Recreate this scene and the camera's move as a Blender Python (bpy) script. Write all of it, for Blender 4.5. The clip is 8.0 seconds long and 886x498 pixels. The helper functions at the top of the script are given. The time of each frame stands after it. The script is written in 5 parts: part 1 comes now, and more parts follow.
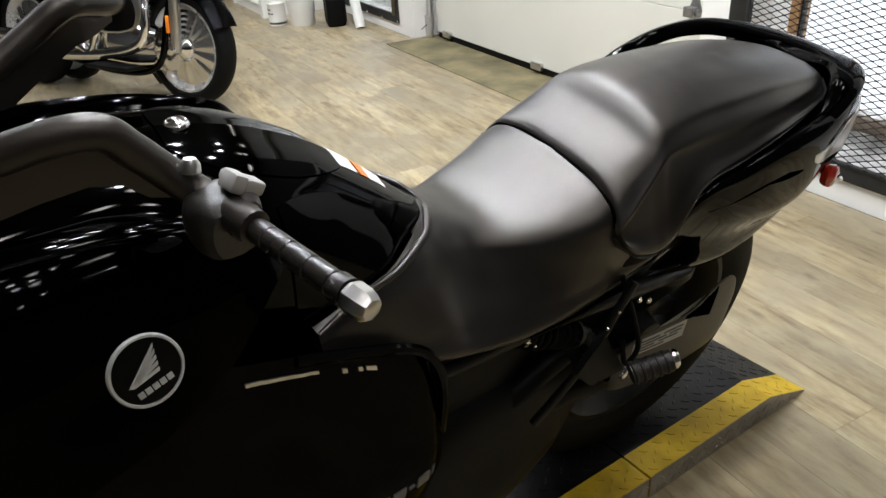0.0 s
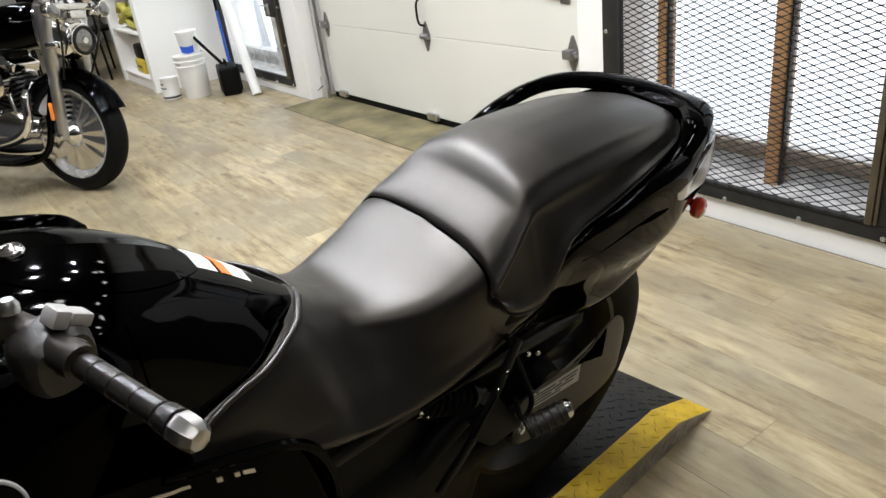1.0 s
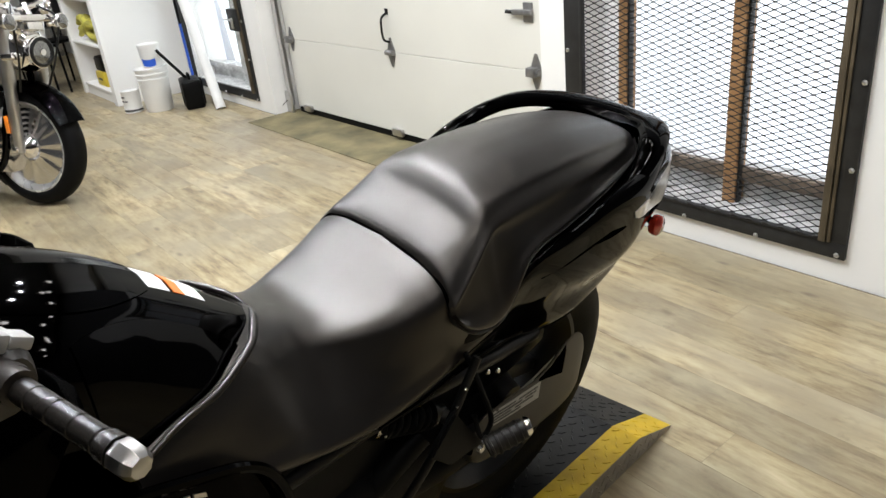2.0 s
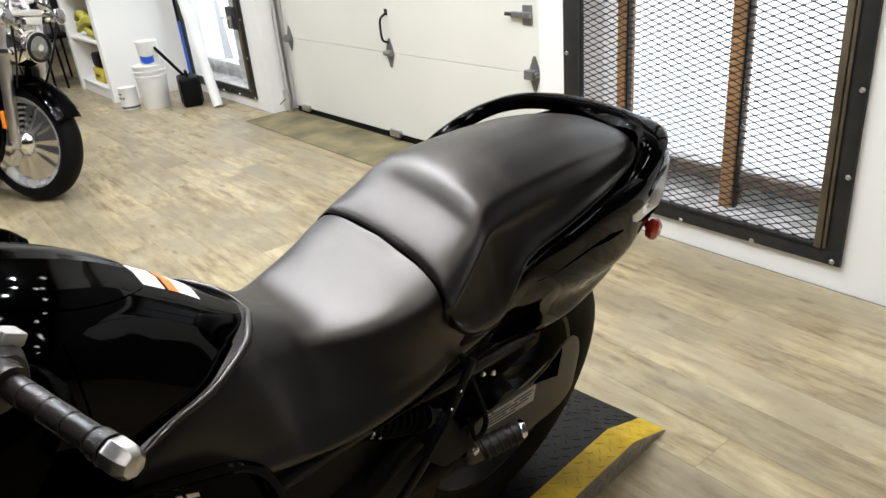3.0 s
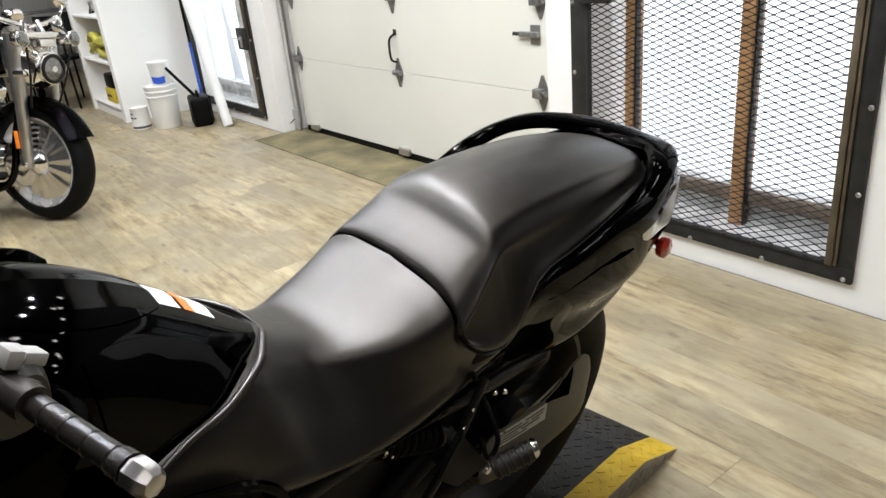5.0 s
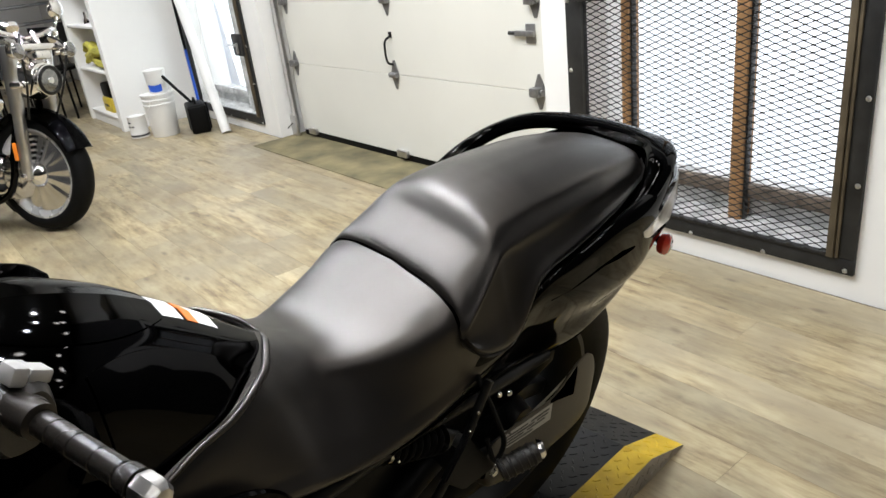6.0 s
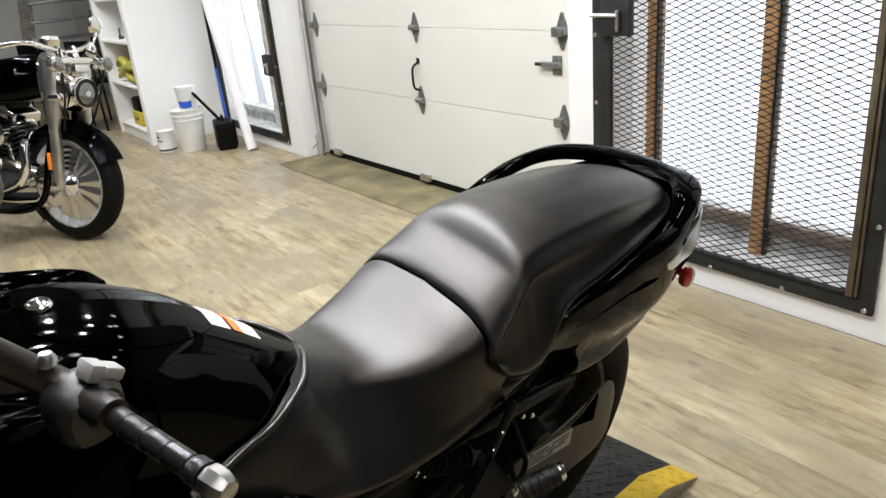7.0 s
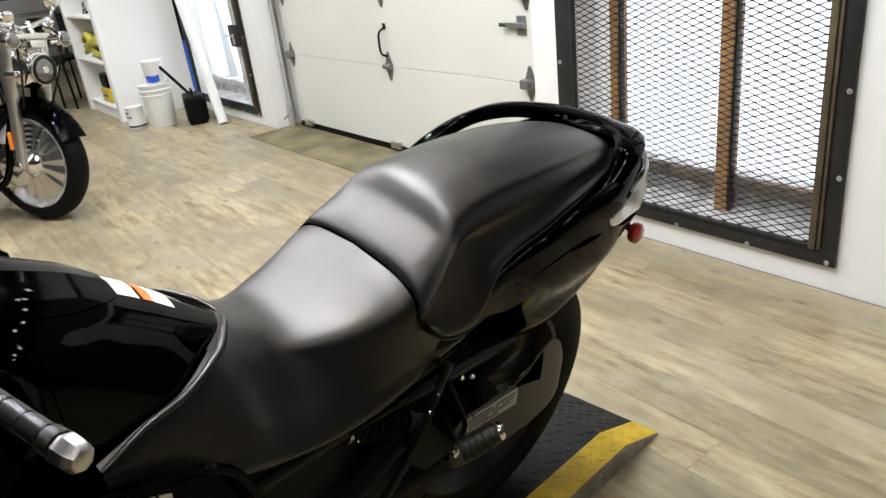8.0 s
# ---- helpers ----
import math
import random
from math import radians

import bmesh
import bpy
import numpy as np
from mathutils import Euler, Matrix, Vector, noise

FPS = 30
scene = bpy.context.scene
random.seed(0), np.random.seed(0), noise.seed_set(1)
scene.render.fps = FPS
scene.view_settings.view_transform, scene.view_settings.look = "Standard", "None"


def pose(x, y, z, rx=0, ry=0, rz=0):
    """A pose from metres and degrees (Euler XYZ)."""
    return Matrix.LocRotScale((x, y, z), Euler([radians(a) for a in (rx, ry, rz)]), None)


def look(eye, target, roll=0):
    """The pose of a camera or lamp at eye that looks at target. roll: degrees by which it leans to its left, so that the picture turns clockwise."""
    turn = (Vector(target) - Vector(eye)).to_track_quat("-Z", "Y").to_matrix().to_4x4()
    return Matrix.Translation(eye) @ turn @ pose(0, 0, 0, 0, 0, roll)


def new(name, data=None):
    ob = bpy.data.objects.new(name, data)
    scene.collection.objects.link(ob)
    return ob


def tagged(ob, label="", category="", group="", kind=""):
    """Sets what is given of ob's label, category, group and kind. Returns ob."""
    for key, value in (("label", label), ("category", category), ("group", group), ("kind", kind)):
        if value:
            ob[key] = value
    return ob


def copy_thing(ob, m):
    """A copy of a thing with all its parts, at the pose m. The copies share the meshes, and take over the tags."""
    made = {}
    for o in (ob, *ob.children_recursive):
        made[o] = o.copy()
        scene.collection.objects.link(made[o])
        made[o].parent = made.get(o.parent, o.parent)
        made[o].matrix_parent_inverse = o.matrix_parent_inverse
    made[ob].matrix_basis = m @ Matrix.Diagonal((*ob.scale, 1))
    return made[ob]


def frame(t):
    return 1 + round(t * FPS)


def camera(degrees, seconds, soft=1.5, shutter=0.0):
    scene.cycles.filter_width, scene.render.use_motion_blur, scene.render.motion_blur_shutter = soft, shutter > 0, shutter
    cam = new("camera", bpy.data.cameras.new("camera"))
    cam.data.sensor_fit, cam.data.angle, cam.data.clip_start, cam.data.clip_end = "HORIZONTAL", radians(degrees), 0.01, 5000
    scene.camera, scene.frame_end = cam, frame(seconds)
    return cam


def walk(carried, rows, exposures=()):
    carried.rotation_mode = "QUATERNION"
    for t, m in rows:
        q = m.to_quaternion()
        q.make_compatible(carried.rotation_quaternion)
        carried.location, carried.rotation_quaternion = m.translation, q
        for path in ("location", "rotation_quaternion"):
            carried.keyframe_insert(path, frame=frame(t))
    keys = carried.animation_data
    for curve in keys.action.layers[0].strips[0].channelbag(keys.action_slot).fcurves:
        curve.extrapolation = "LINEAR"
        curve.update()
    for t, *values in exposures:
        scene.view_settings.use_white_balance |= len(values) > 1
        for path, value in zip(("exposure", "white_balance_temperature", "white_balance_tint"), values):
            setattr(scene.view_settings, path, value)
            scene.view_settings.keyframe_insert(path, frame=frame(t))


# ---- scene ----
cam = camera(62.0, 8.0)
PATH = [
    (0, (0.0000, -0.0000, 1.2558), (-1.5654, 0.7948, 0.2978), -3.73),
    (0.5, (0.0200, 0.0571, 1.2903), (-1.4873, 1.0266, 0.4024), -4.61),
    (1, (0.0301, 0.0724, 1.2897), (-1.4728, 1.0686, 0.4244), -7.40),
    (1.5, (0.0327, 0.0808, 1.2930), (-1.4402, 1.1296, 0.4382), -7.46),
    (1.7, (0.0341, 0.0827, 1.2917), (-1.4305, 1.1559, 0.4531), -6.28),
    (2.8, (0.0345, 0.0875, 1.2915), (-1.4140, 1.1815, 0.4517), -6.21),
    (3, (0.0311, 0.0852, 1.2904), (-1.4221, 1.1751, 0.4537), -5.24),
    (3.5, (0.0304, 0.0789, 1.2902), (-1.4489, 1.1495, 0.4743), -4.83),
    (4, (0.0329, 0.0827, 1.2935), (-1.4489, 1.1707, 0.5057), -5.14),
    (4.5, (0.0317, 0.0777, 1.2950), (-1.4640, 1.1543, 0.5180), -5.51),
    (4.7, (0.0328, 0.0788, 1.2943), (-1.4434, 1.1702, 0.5007), -5.31),
    (5.8, (0.0268, 0.0730, 1.3007), (-1.4701, 1.1470, 0.5224), -6.32),
    (6, (0.0300, 0.0788, 1.2997), (-1.4508, 1.1661, 0.5092), -7.03),
    (6.5, (0.0321, 0.0761, 1.2950), (-1.4445, 1.1560, 0.4866), -5.67),
    (7, (0.0462, 0.0333, 1.3179), (-1.4748, 1.1096, 0.5912), -5.10),
    (7.5, (0.0831, -0.0169, 1.3023), (-1.3711, 1.0752, 0.4700), -7.57),
    (8, (0.0894, 0.1130, 1.2890), (-1.3930, 1.1872, 0.4836), -6.82),
]
EXPOSURE = [(0.0, -.27), (0.5, -.24), (1.5, -.22), (3.0, -.16), (4.5, -.17), (6.0, -.19), (7.0, -.22), (8.0, -.21)]
walk(cam, [(t, look(e, g, r)) for t, e, g, r in PATH], EXPOSURE)

# ---- world and light ----
world = bpy.data.worlds.new("world")
scene.world = world
world.use_nodes = True
wn = world.node_tree
sky = wn.nodes.new("ShaderNodeTexSky")
sky.sky_type, sky.sun_disc = "NISHITA", False
sky.sun_elevation, sky.sun_rotation = radians(35), radians(20)
wn.links.new(sky.outputs[0], wn.nodes["Background"].inputs[0])
wn.nodes["Background"].inputs[1].default_value = 0.12


def area_lamp(name, place, aim, w, h, watts, colour=(1, 1, 1)):
    data = bpy.data.lights.new(name, "AREA")
    data.shape, data.size, data.size_y, data.energy, data.color = "RECTANGLE", w, h, watts, colour
    ob = new(name, data)
    ob.matrix_world = look(place, aim)
    return ob


# daylight through the two caged windows
area_lamp("window_daylight", (-1.52, 2.74, 0.98), (-1.52, 0, 0.8), 1.1, 1.5, 4.5, (0.93, 0.97, 1.0))
area_lamp("window_daylight", (-5.95, 2.74, 1.15), (-5.95, 0, 0.9), 1.1, 1.9, 14, (0.88, 0.97, 1.0))


# ---- materials ----
def material(name, colour, rough=0.5, metal=0.0, vary=0.12, scale=6.0, bump=0.0, bump_scale=120.0, rough_vary=0.08, coat=0.0, spec=0.5):
    m = bpy.data.materials.new(name)
    m.use_nodes = True
    nt = m.node_tree
    b = nt.nodes["Principled BSDF"]
    b.inputs["Roughness"].default_value, b.inputs["Metallic"].default_value = rough, metal
    b.inputs["Coat Weight"].default_value, b.inputs["Coat Roughness"].default_value = coat, 0.03
    b.inputs["Specular IOR Level"].default_value = spec
    co = nt.nodes.new("ShaderNodeTexCoord")
    n = nt.nodes.new("ShaderNodeTexNoise")
    n.inputs["Scale"].default_value, n.inputs["Detail"].default_value = scale, 6
    nt.links.new(co.outputs["Object"], n.inputs["Vector"])
    r = nt.nodes.new("ShaderNodeValToRGB")
    lo, hi = 1 - vary, 1 + vary
    r.color_ramp.elements[0].position, r.color_ramp.elements[1].position = 0.3, 0.7
    r.color_ramp.elements[0].color = (*[min(1, c * lo) for c in colour], 1)
    r.color_ramp.elements[1].color = (*[min(1, c * hi) for c in colour], 1)
    nt.links.new(n.outputs[0], r.inputs[0])
    nt.links.new(r.outputs[0], b.inputs["Base Color"])
    if rough_vary:
        q = nt.nodes.new("ShaderNodeMapRange")
        q.inputs["To Min"].default_value, q.inputs["To Max"].default_value = max(0.02, rough - rough_vary), min(1, rough + rough_vary)
        nt.links.new(n.outputs[0], q.inputs["Value"])
        nt.links.new(q.outputs[0], b.inputs["Roughness"])
    if bump:
        n2 = nt.nodes.new("ShaderNodeTexNoise")
        n2.inputs["Scale"].default_value, n2.inputs["Detail"].default_value = bump_scale, 4
        nt.links.new(co.outputs["Object"], n2.inputs["Vector"])
        u = nt.nodes.new("ShaderNodeBump")
        u.inputs["Strength"].default_value, u.inputs["Distance"].default_value = bump, 0.002
        nt.links.new(n2.outputs[0], u.inputs["Height"])
        nt.links.new(u.outputs[0], b.inputs["Normal"])
    return m


def glowing(name, colour, strength):
    m = bpy.data.materials.new(name)
    m.use_nodes = True
    b = m.node_tree.nodes["Principled BSDF"]
    b.inputs["Base Color"].default_value = (*colour, 1)
    b.inputs["Emission Color"].default_value = (*colour, 1)
    b.inputs["Emission Strength"].default_value = strength
    return m


GLOSS = material("gloss_black_paint", (0.012, 0.012, 0.0125), 0.05, 1, 0.1, 3, 0, rough_vary=0.015)
GLOSS.node_tree.nodes["Principled BSDF"].inputs["Specular Tint"].default_value = (0.62, 0.62, 0.62, 1)
VINYL = material("black_seat_vinyl", (0.0055, 0.0048, 0.0043), 0.31, 0, 0.18, 9, 0.15, 700, 0.03, spec=0.75)
# near-black, hardly reflecting: paints the shade inside gaps, slits and seams
GAP_SHADE = material("gap_shade", (0.001, 0.001, 0.001), 0.6, 1)
GAP_SHADE.node_tree.nodes["Principled BSDF"].inputs["Specular Tint"].default_value = (0.1, 0.1, 0.1, 1)
VINYL.node_tree.nodes["Principled BSDF"].inputs["Specular Tint"].default_value = (1.0, 0.94, 0.88, 1)
PLASTIC = material("black_plastic", (0.0025, 0.0025, 0.0025), 0.45, 0, 0.2, 8, 0.15, 500, spec=0.12)
DATA_LABEL = material("grey_data_label", (0.36, 0.36, 0.35), 0.35, 0, 0.08, 60)
LETTER = material("silver_lettering", (0.17, 0.17, 0.17), 0.4, 0.3, 0.05)
# diffuse white stands in for the window reflected in the clear lens
TAIL_LENS = material("tail_lens_reflection_white", (0.93, 0.93, 0.92), 0.3, 0, 0.2, 90, coat=1)
SATIN_GREY = material("satin_grey_alloy", (0.036, 0.031, 0.027), 0.33, 0.5, 0.1, 12, 0.1, 300)
RUBBER = material("black_rubber", (0.0028, 0.0028, 0.0028), 0.6, 0, 0.25, 14, 0.3, 300, spec=0.12)
EMBLEM = material("silver_emblem", (0.62, 0.62, 0.61), 0.35, 0.15, 0.05)
HOUSING = material("dark_switch_plastic", (0.018, 0.016, 0.0145), 0.38, 0, 0.15, 20, 0.15, 500)
SWITCH_GREY = material("pale_grey_plastic", (0.34, 0.33, 0.32), 0.3, 0, 0.06, 20)
PEG_RUBBER = material("peg_rubber", (0.012, 0.010, 0.008), 0.5, 0, 0.15, 14, 0.2, 400, spec=0.3)
GRIP_RUBBER = material("grip_rubber", (0.014, 0.012, 0.0105), 0.26, 0, 0.15, 14, 0.2, 400)
CHROME = material("chrome", (0.8, 0.79, 0.78), 0.1, 1, 0.04, 8, 0, rough_vary=0.04)
ALLOY = material("brushed_alloy", (0.62, 0.61, 0.6), 0.3, 1, 0.1, 10, 0.05, 200)
STEEL = material("dark_steel", (0.004, 0.0038, 0.0036), 0.42, 0.35, 0.3, 10, 0.2, 150)
MUFFLER = material("grey_muffler_paint", (0.05, 0.046, 0.041), 0.45, 0.2, 0.12, 8, 0.1, 300, spec=0.3)
WHITE_LABEL = material("white_label", (0.75, 0.75, 0.73), 0.35, 0, 0.03)
ORANGE = material("orange_label", (0.8, 0.2, 0.03), 0.35, 0, 0.03)
INK = material("dark_ink", (0.06, 0.06, 0.06), 0.5, 0, 0.05)
RED_LENS = material("red_lens", (0.45, 0.03, 0.015), 0.12, 0, 0.1, 200, coat=1)
AMBER = material("amber_lens", (0.8, 0.22, 0.02), 0.15, 0, 0.1, 200, coat=1)
POLISHED = material("polished_disc", (0.75, 0.74, 0.73), 0.2, 1, 0.12, 6, 0.0, 200)
SILVER = material("silver_cast_alloy", (0.55, 0.545, 0.53), 0.28, 0.6, 0.1, 10, 0.05, 200)
LAMP_GLASS = material("lamp_reflector", (0.22, 0.22, 0.22), 0.18, 0.8, 0.25, 60, coat=1)
WHITE_WALL = material("white_wall_paint", (0.8, 0.785, 0.75), 0.55, 0, 0.03, 1.5, 0.15, 60)
DOOR_WHITE = material("white_door_panel", (0.68, 0.665, 0.60), 0.45, 0, 0.04, 1.2, 0.25, 160)
CEILING = material("ceiling_paint", (0.16, 0.158, 0.155), 0.8, 0, 0.08, 1.2)
CAGE = material("black_steel_cage", (0.03, 0.03, 0.03), 0.5, 0.5, 0.3, 14, 0.3, 120)
KHAKI = material("rusty_steel", (0.10, 0.078, 0.048), 0.55, 0.2, 0.35, 12, 0.3, 80)
# for unseen walls only, dark so that gloss paint and vinyl reflect little
DARK_WALL = material("dark_reflection_wall", (0.06, 0.06, 0.062), 0.7, 0, 0.1, 2)
BROWN_FRAME = material("brown_window_frame", (0.42, 0.23, 0.10), 0.5, 0, 0.25, 9, 0.3, 60)
CONCRETE = material("concrete", (0.165, 0.14, 0.072), 0.7, 0, 0.5, 5, 0.4, 80)
WEATHERED = material("weathered_timber", (0.13, 0.10, 0.075), 0.75, 0, 0.6, 16, 0.6, 50)
SILL = material("grey_sill", (0.6, 0.6, 0.59), 0.8, 0, 0.35, 14, 0.4, 60)
BLUE = material("blue_plastic", (0.02, 0.09, 0.5), 0.4, 0, 0.08)
BUCKET = material("white_bucket_plastic", (0.72, 0.71, 0.68), 0.4, 0, 0.05)
YELLOW_BAG = material("yellow_cloth", (0.42, 0.38, 0.06), 0.8, 0, 0.35, 18, 0.5, 60)
YELLOW_PLASTIC = material("yellow_plastic", (0.6, 0.45, 0.04), 0.4, 0, 0.1)
RED_PAINT = material("red_paint", (0.5, 0.02, 0.02), 0.2, 0, 0.05, coat=1)
GALV = material("galvanised_steel", (0.22, 0.215, 0.21), 0.42, 0.7, 0.25, 30, 0.1, 200)
PAPER = material("paper", (0.7, 0.7, 0.68), 0.6, 0, 0.05)


def floor_material():
    m = material("vinyl_plank", (0.4, 0.3, 0.16), 0.38, 0, 0.1)
    nt = m.node_tree
    b = nt.nodes["Principled BSDF"]
    co = nt.nodes.new("ShaderNodeTexCoord")
    info = nt.nodes.new("ShaderNodeObjectInfo")
    off = nt.nodes.new("ShaderNodeCombineXYZ")
    mul = nt.nodes.new("ShaderNodeMath")
    mul.operation, mul.inputs[1].default_value = "MULTIPLY", 37.0
    nt.links.new(info.outputs["Random"], mul.inputs[0])
    for k in range(3):
        nt.links.new(mul.outputs[0], off.inputs[k])
    add = nt.nodes.new("ShaderNodeVectorMath")
    nt.links.new(co.outputs["Object"], add.inputs[0])
    nt.links.new(off.outputs[0], add.inputs[1])
    mp = nt.nodes.new("ShaderNodeMapping")
    mp.inputs["Scale"].default_value = (1.6, 8.5, 1)
    nt.links.new(add.outputs[0], mp.inputs[0])
    n1 = nt.nodes.new("ShaderNodeTexNoise")
    n1.inputs["Scale"].default_value, n1.inputs["Detail"].default_value, n1.inputs["Roughness"].default_value = 3.0, 8, 0.65
    nt.links.new(mp.outputs[0], n1.inputs["Vector"])
    n2 = nt.nodes.new("ShaderNodeTexNoise")
    n2.inputs["Scale"].default_value, n2.inputs["Detail"].default_value = 2.2, 3
    nt.links.new(add.outputs[0], n2.inputs["Vector"])
    ramp = nt.nodes.new("ShaderNodeValToRGB")
    e = ramp.color_ramp.elements
    e[0].position, e[0].color = 0.30, (0.115, 0.08, 0.044, 1)
    e[1].position, e[1].color = 0.74, (0.53, 0.455, 0.285, 1)
    for place, shade in ((0.43, (0.275, 0.212, 0.118, 1)), (0.55, (0.40, 0.325, 0.19, 1))):
        e.new(place).color = shade
    nt.links.new(n1.outputs[0], ramp.inputs[0])
    grey = nt.nodes.new("ShaderNodeMix")
    grey.data_type = "RGBA"
    grey.inputs[7].default_value = (0.30, 0.258, 0.178, 1)
    gr = nt.nodes.new("ShaderNodeMapRange")
    gr.inputs["From Min"].default_value, gr.inputs["From Max"].default_value, gr.inputs["To Max"].default_value = 0.40, 0.62, 0.8
    nt.links.new(n2.outputs[0], gr.inputs["Value"])
    nt.links.new(gr.outputs[0], grey.inputs[0])
    nt.links.new(ramp.outputs[0], grey.inputs[6])
    tone = nt.nodes.new("ShaderNodeHueSaturation")
    tv = nt.nodes.new("ShaderNodeMapRange")
    tv.inputs["To Min"].default_value, tv.inputs["To Max"].default_value = 0.76, 1.12
    nt.links.new(info.outputs["Random"], tv.inputs["Value"])
    nt.links.new(tv.outputs[0], tone.inputs["Value"])
    nt.links.new(grey.outputs[2], tone.inputs["Color"])
    # knots
    vo = nt.nodes.new("ShaderNodeTexVoronoi")
    vo.voronoi_dimensions = "2D"
    vo.inputs["Scale"].default_value = 2.3
    mv = nt.nodes.new("ShaderNodeMapping")
    mv.inputs["Scale"].default_value = (0.6, 1.5, 1)
    nt.links.new(add.outputs[0], mv.inputs[0])
    nt.links.new(mv.outputs[0], vo.inputs["Vector"])
    kr = nt.nodes.new("ShaderNodeMapRange")
    kr.inputs["From Min"].default_value, kr.inputs["From Max"].default_value = 0.012, 0.055
    kr.inputs["To Min"].default_value, kr.inputs["To Max"].default_value = 0.62, 0.0
    nt.links.new(vo.outputs["Distance"], kr.inputs["Value"])
    kn = nt.nodes.new("ShaderNodeMix")
    kn.data_type = "RGBA"
    kn.inputs[7].default_value = (0.09, 0.065, 0.045, 1)
    nt.links.new(kr.outputs[0], kn.inputs[0])
    # broad scuffs and worn patches that run across the planks
    geo = nt.nodes.new("ShaderNodeNewGeometry")
    pm = nt.nodes.new("ShaderNodeMapping")
    pm.inputs["Scale"].default_value = (1.0, 1.7, 1)
    nt.links.new(geo.outputs["Position"], pm.inputs[0])
    worn = tone.outputs[0]
    for size, low, high, most, shade in ((1.9, 0.44, 0.66, 0.45, (0.205, 0.152, 0.082, 1)), (5.5, 0.5, 0.7, 0.35, (0.46, 0.40, 0.26, 1)), (13.0, 0.58, 0.74, 0.5, (0.14, 0.098, 0.055, 1))):
        nz = nt.nodes.new("ShaderNodeTexNoise")
        nz.inputs["Scale"].default_value, nz.inputs["Detail"].default_value, nz.inputs["Roughness"].default_value = size, 5, 0.6
        nt.links.new(pm.outputs[0], nz.inputs["Vector"])
        rg = nt.nodes.new("ShaderNodeMapRange")
        rg.inputs["From Min"].default_value, rg.inputs["From Max"].default_value, rg.inputs["To Max"].default_value = low, high, most
        nt.links.new(nz.outputs[0], rg.inputs["Value"])
        mx = nt.nodes.new("ShaderNodeMix")
        mx.data_type = "RGBA"
        mx.inputs[7].default_value = shade
        nt.links.new(rg.outputs[0], mx.inputs[0])
        nt.links.new(worn, mx.inputs[6])
        worn = mx.outputs[2]
    nt.links.new(worn, kn.inputs[6])
    nt.links.new(kn.outputs[2], b.inputs["Base Color"])
    bu = nt.nodes.new("ShaderNodeBump")
    bu.inputs["Strength"].default_value, bu.inputs["Distance"].default_value = 0.15, 0.002
    nt.links.new(n1.outputs[0], bu.inputs["Height"])
    nt.links.new(bu.outputs[0], b.inputs["Normal"])
    return m


PLANK = floor_material()


def plate_material(name, colour, rough, metal):
    """Worn paint on tread plate."""
    return material(name, colour, rough, metal, 0.25, 14, 0.2, 90, spec=0.3)


DECK_BLACK = plate_material("black_tread_plate", (0.004, 0.004, 0.0043), 0.42, 0.0)
DECK_YELLOW = plate_material("yellow_tread_plate", (0.50, 0.335, 0.02), 0.45, 0.0)
DECK_RAW = plate_material("bare_tread_plate", (0.35, 0.33, 0.30), 0.4, 0.8)


# ---- building tools ----
def mesh_of(bm, name, mat, smooth=True, angle=40):
    me = bpy.data.meshes.new(name)
    bm.normal_update()
    bmesh.ops.recalc_face_normals(bm, faces=bm.faces)
    for f in bm.faces:
        f.smooth = smooth
    if smooth:
        for e in bm.edges:
            if len(e.link_faces) == 2 and e.calc_face_angle(0) > radians(angle):
                e.smooth = False
    bm.to_mesh(me)
    bm.free()
    me.materials.append(mat)
    return me


def part(name, bm, mat, parent=None, label="", smooth=True, angle=40):
    ob = new(name, mesh_of(bm, name, mat, smooth, angle))
    ob.parent = parent
    if label:
        ob["label"] = label
    return ob


def thing(name, m, label, category, group="", kind=""):
    ob = new(name)
    ob.matrix_world = m
    return tagged(ob, label, category, group, kind)


def box(bm, lo, hi, bevel=0.0, segs=2):
    r = bmesh.ops.create_cube(bm, size=1)
    c = [(a + b) / 2 for a, b in zip(lo, hi)]
    d = [abs(b - a) for a, b in zip(lo, hi)]
    for v in r["verts"]:
        v.co = Vector([c[k] + v.co[k] * d[k] for k in range(3)])
    if bevel:
        edges = {e for v in r["verts"] for e in v.link_edges}
        bmesh.ops.bevel(bm, geom=list(edges), offset=bevel, segments=segs, profile=0.5, affect="EDGES")
    return bm


def boxed(lo, hi, bevel=0.0, segs=2):
    return box(bmesh.new(), lo, hi, bevel, segs)


def spline(pts, n):
    """n points on a smooth curve through pts."""
    p = [Vector(q) for q in pts]
    p = [2 * p[0] - p[1]] + p + [2 * p[-1] - p[-2]]
    out = []
    m = len(p) - 3
    for i in range(n):
        t = i / (n - 1) * m
        k = min(int(t), m - 1)
        f = t - k
        a, b, c, d = p[k : k + 4]
        out.append(0.5 * (2 * b + (c - a) * f + (2 * a - 5 * b + 4 * c - d) * f * f + (3 * b - a - 3 * c + d) * f**3))
    return out


def resample(pts, n):
    """n points at even steps along a polyline."""
    d = [0.0]
    for a, b in zip(pts, pts[1:]):
        d.append(d[-1] + (Vector(b) - Vector(a)).length)
    out, k = [], 0
    for i in range(n):
        t = d[-1] * i / (n - 1)
        while k < len(d) - 2 and d[k + 1] < t:
            k += 1
        f = (t - d[k]) / max(1e-9, d[k + 1] - d[k])
        out.append(Vector(pts[k]).lerp(Vector(pts[k + 1]), min(1, f)))
    return out


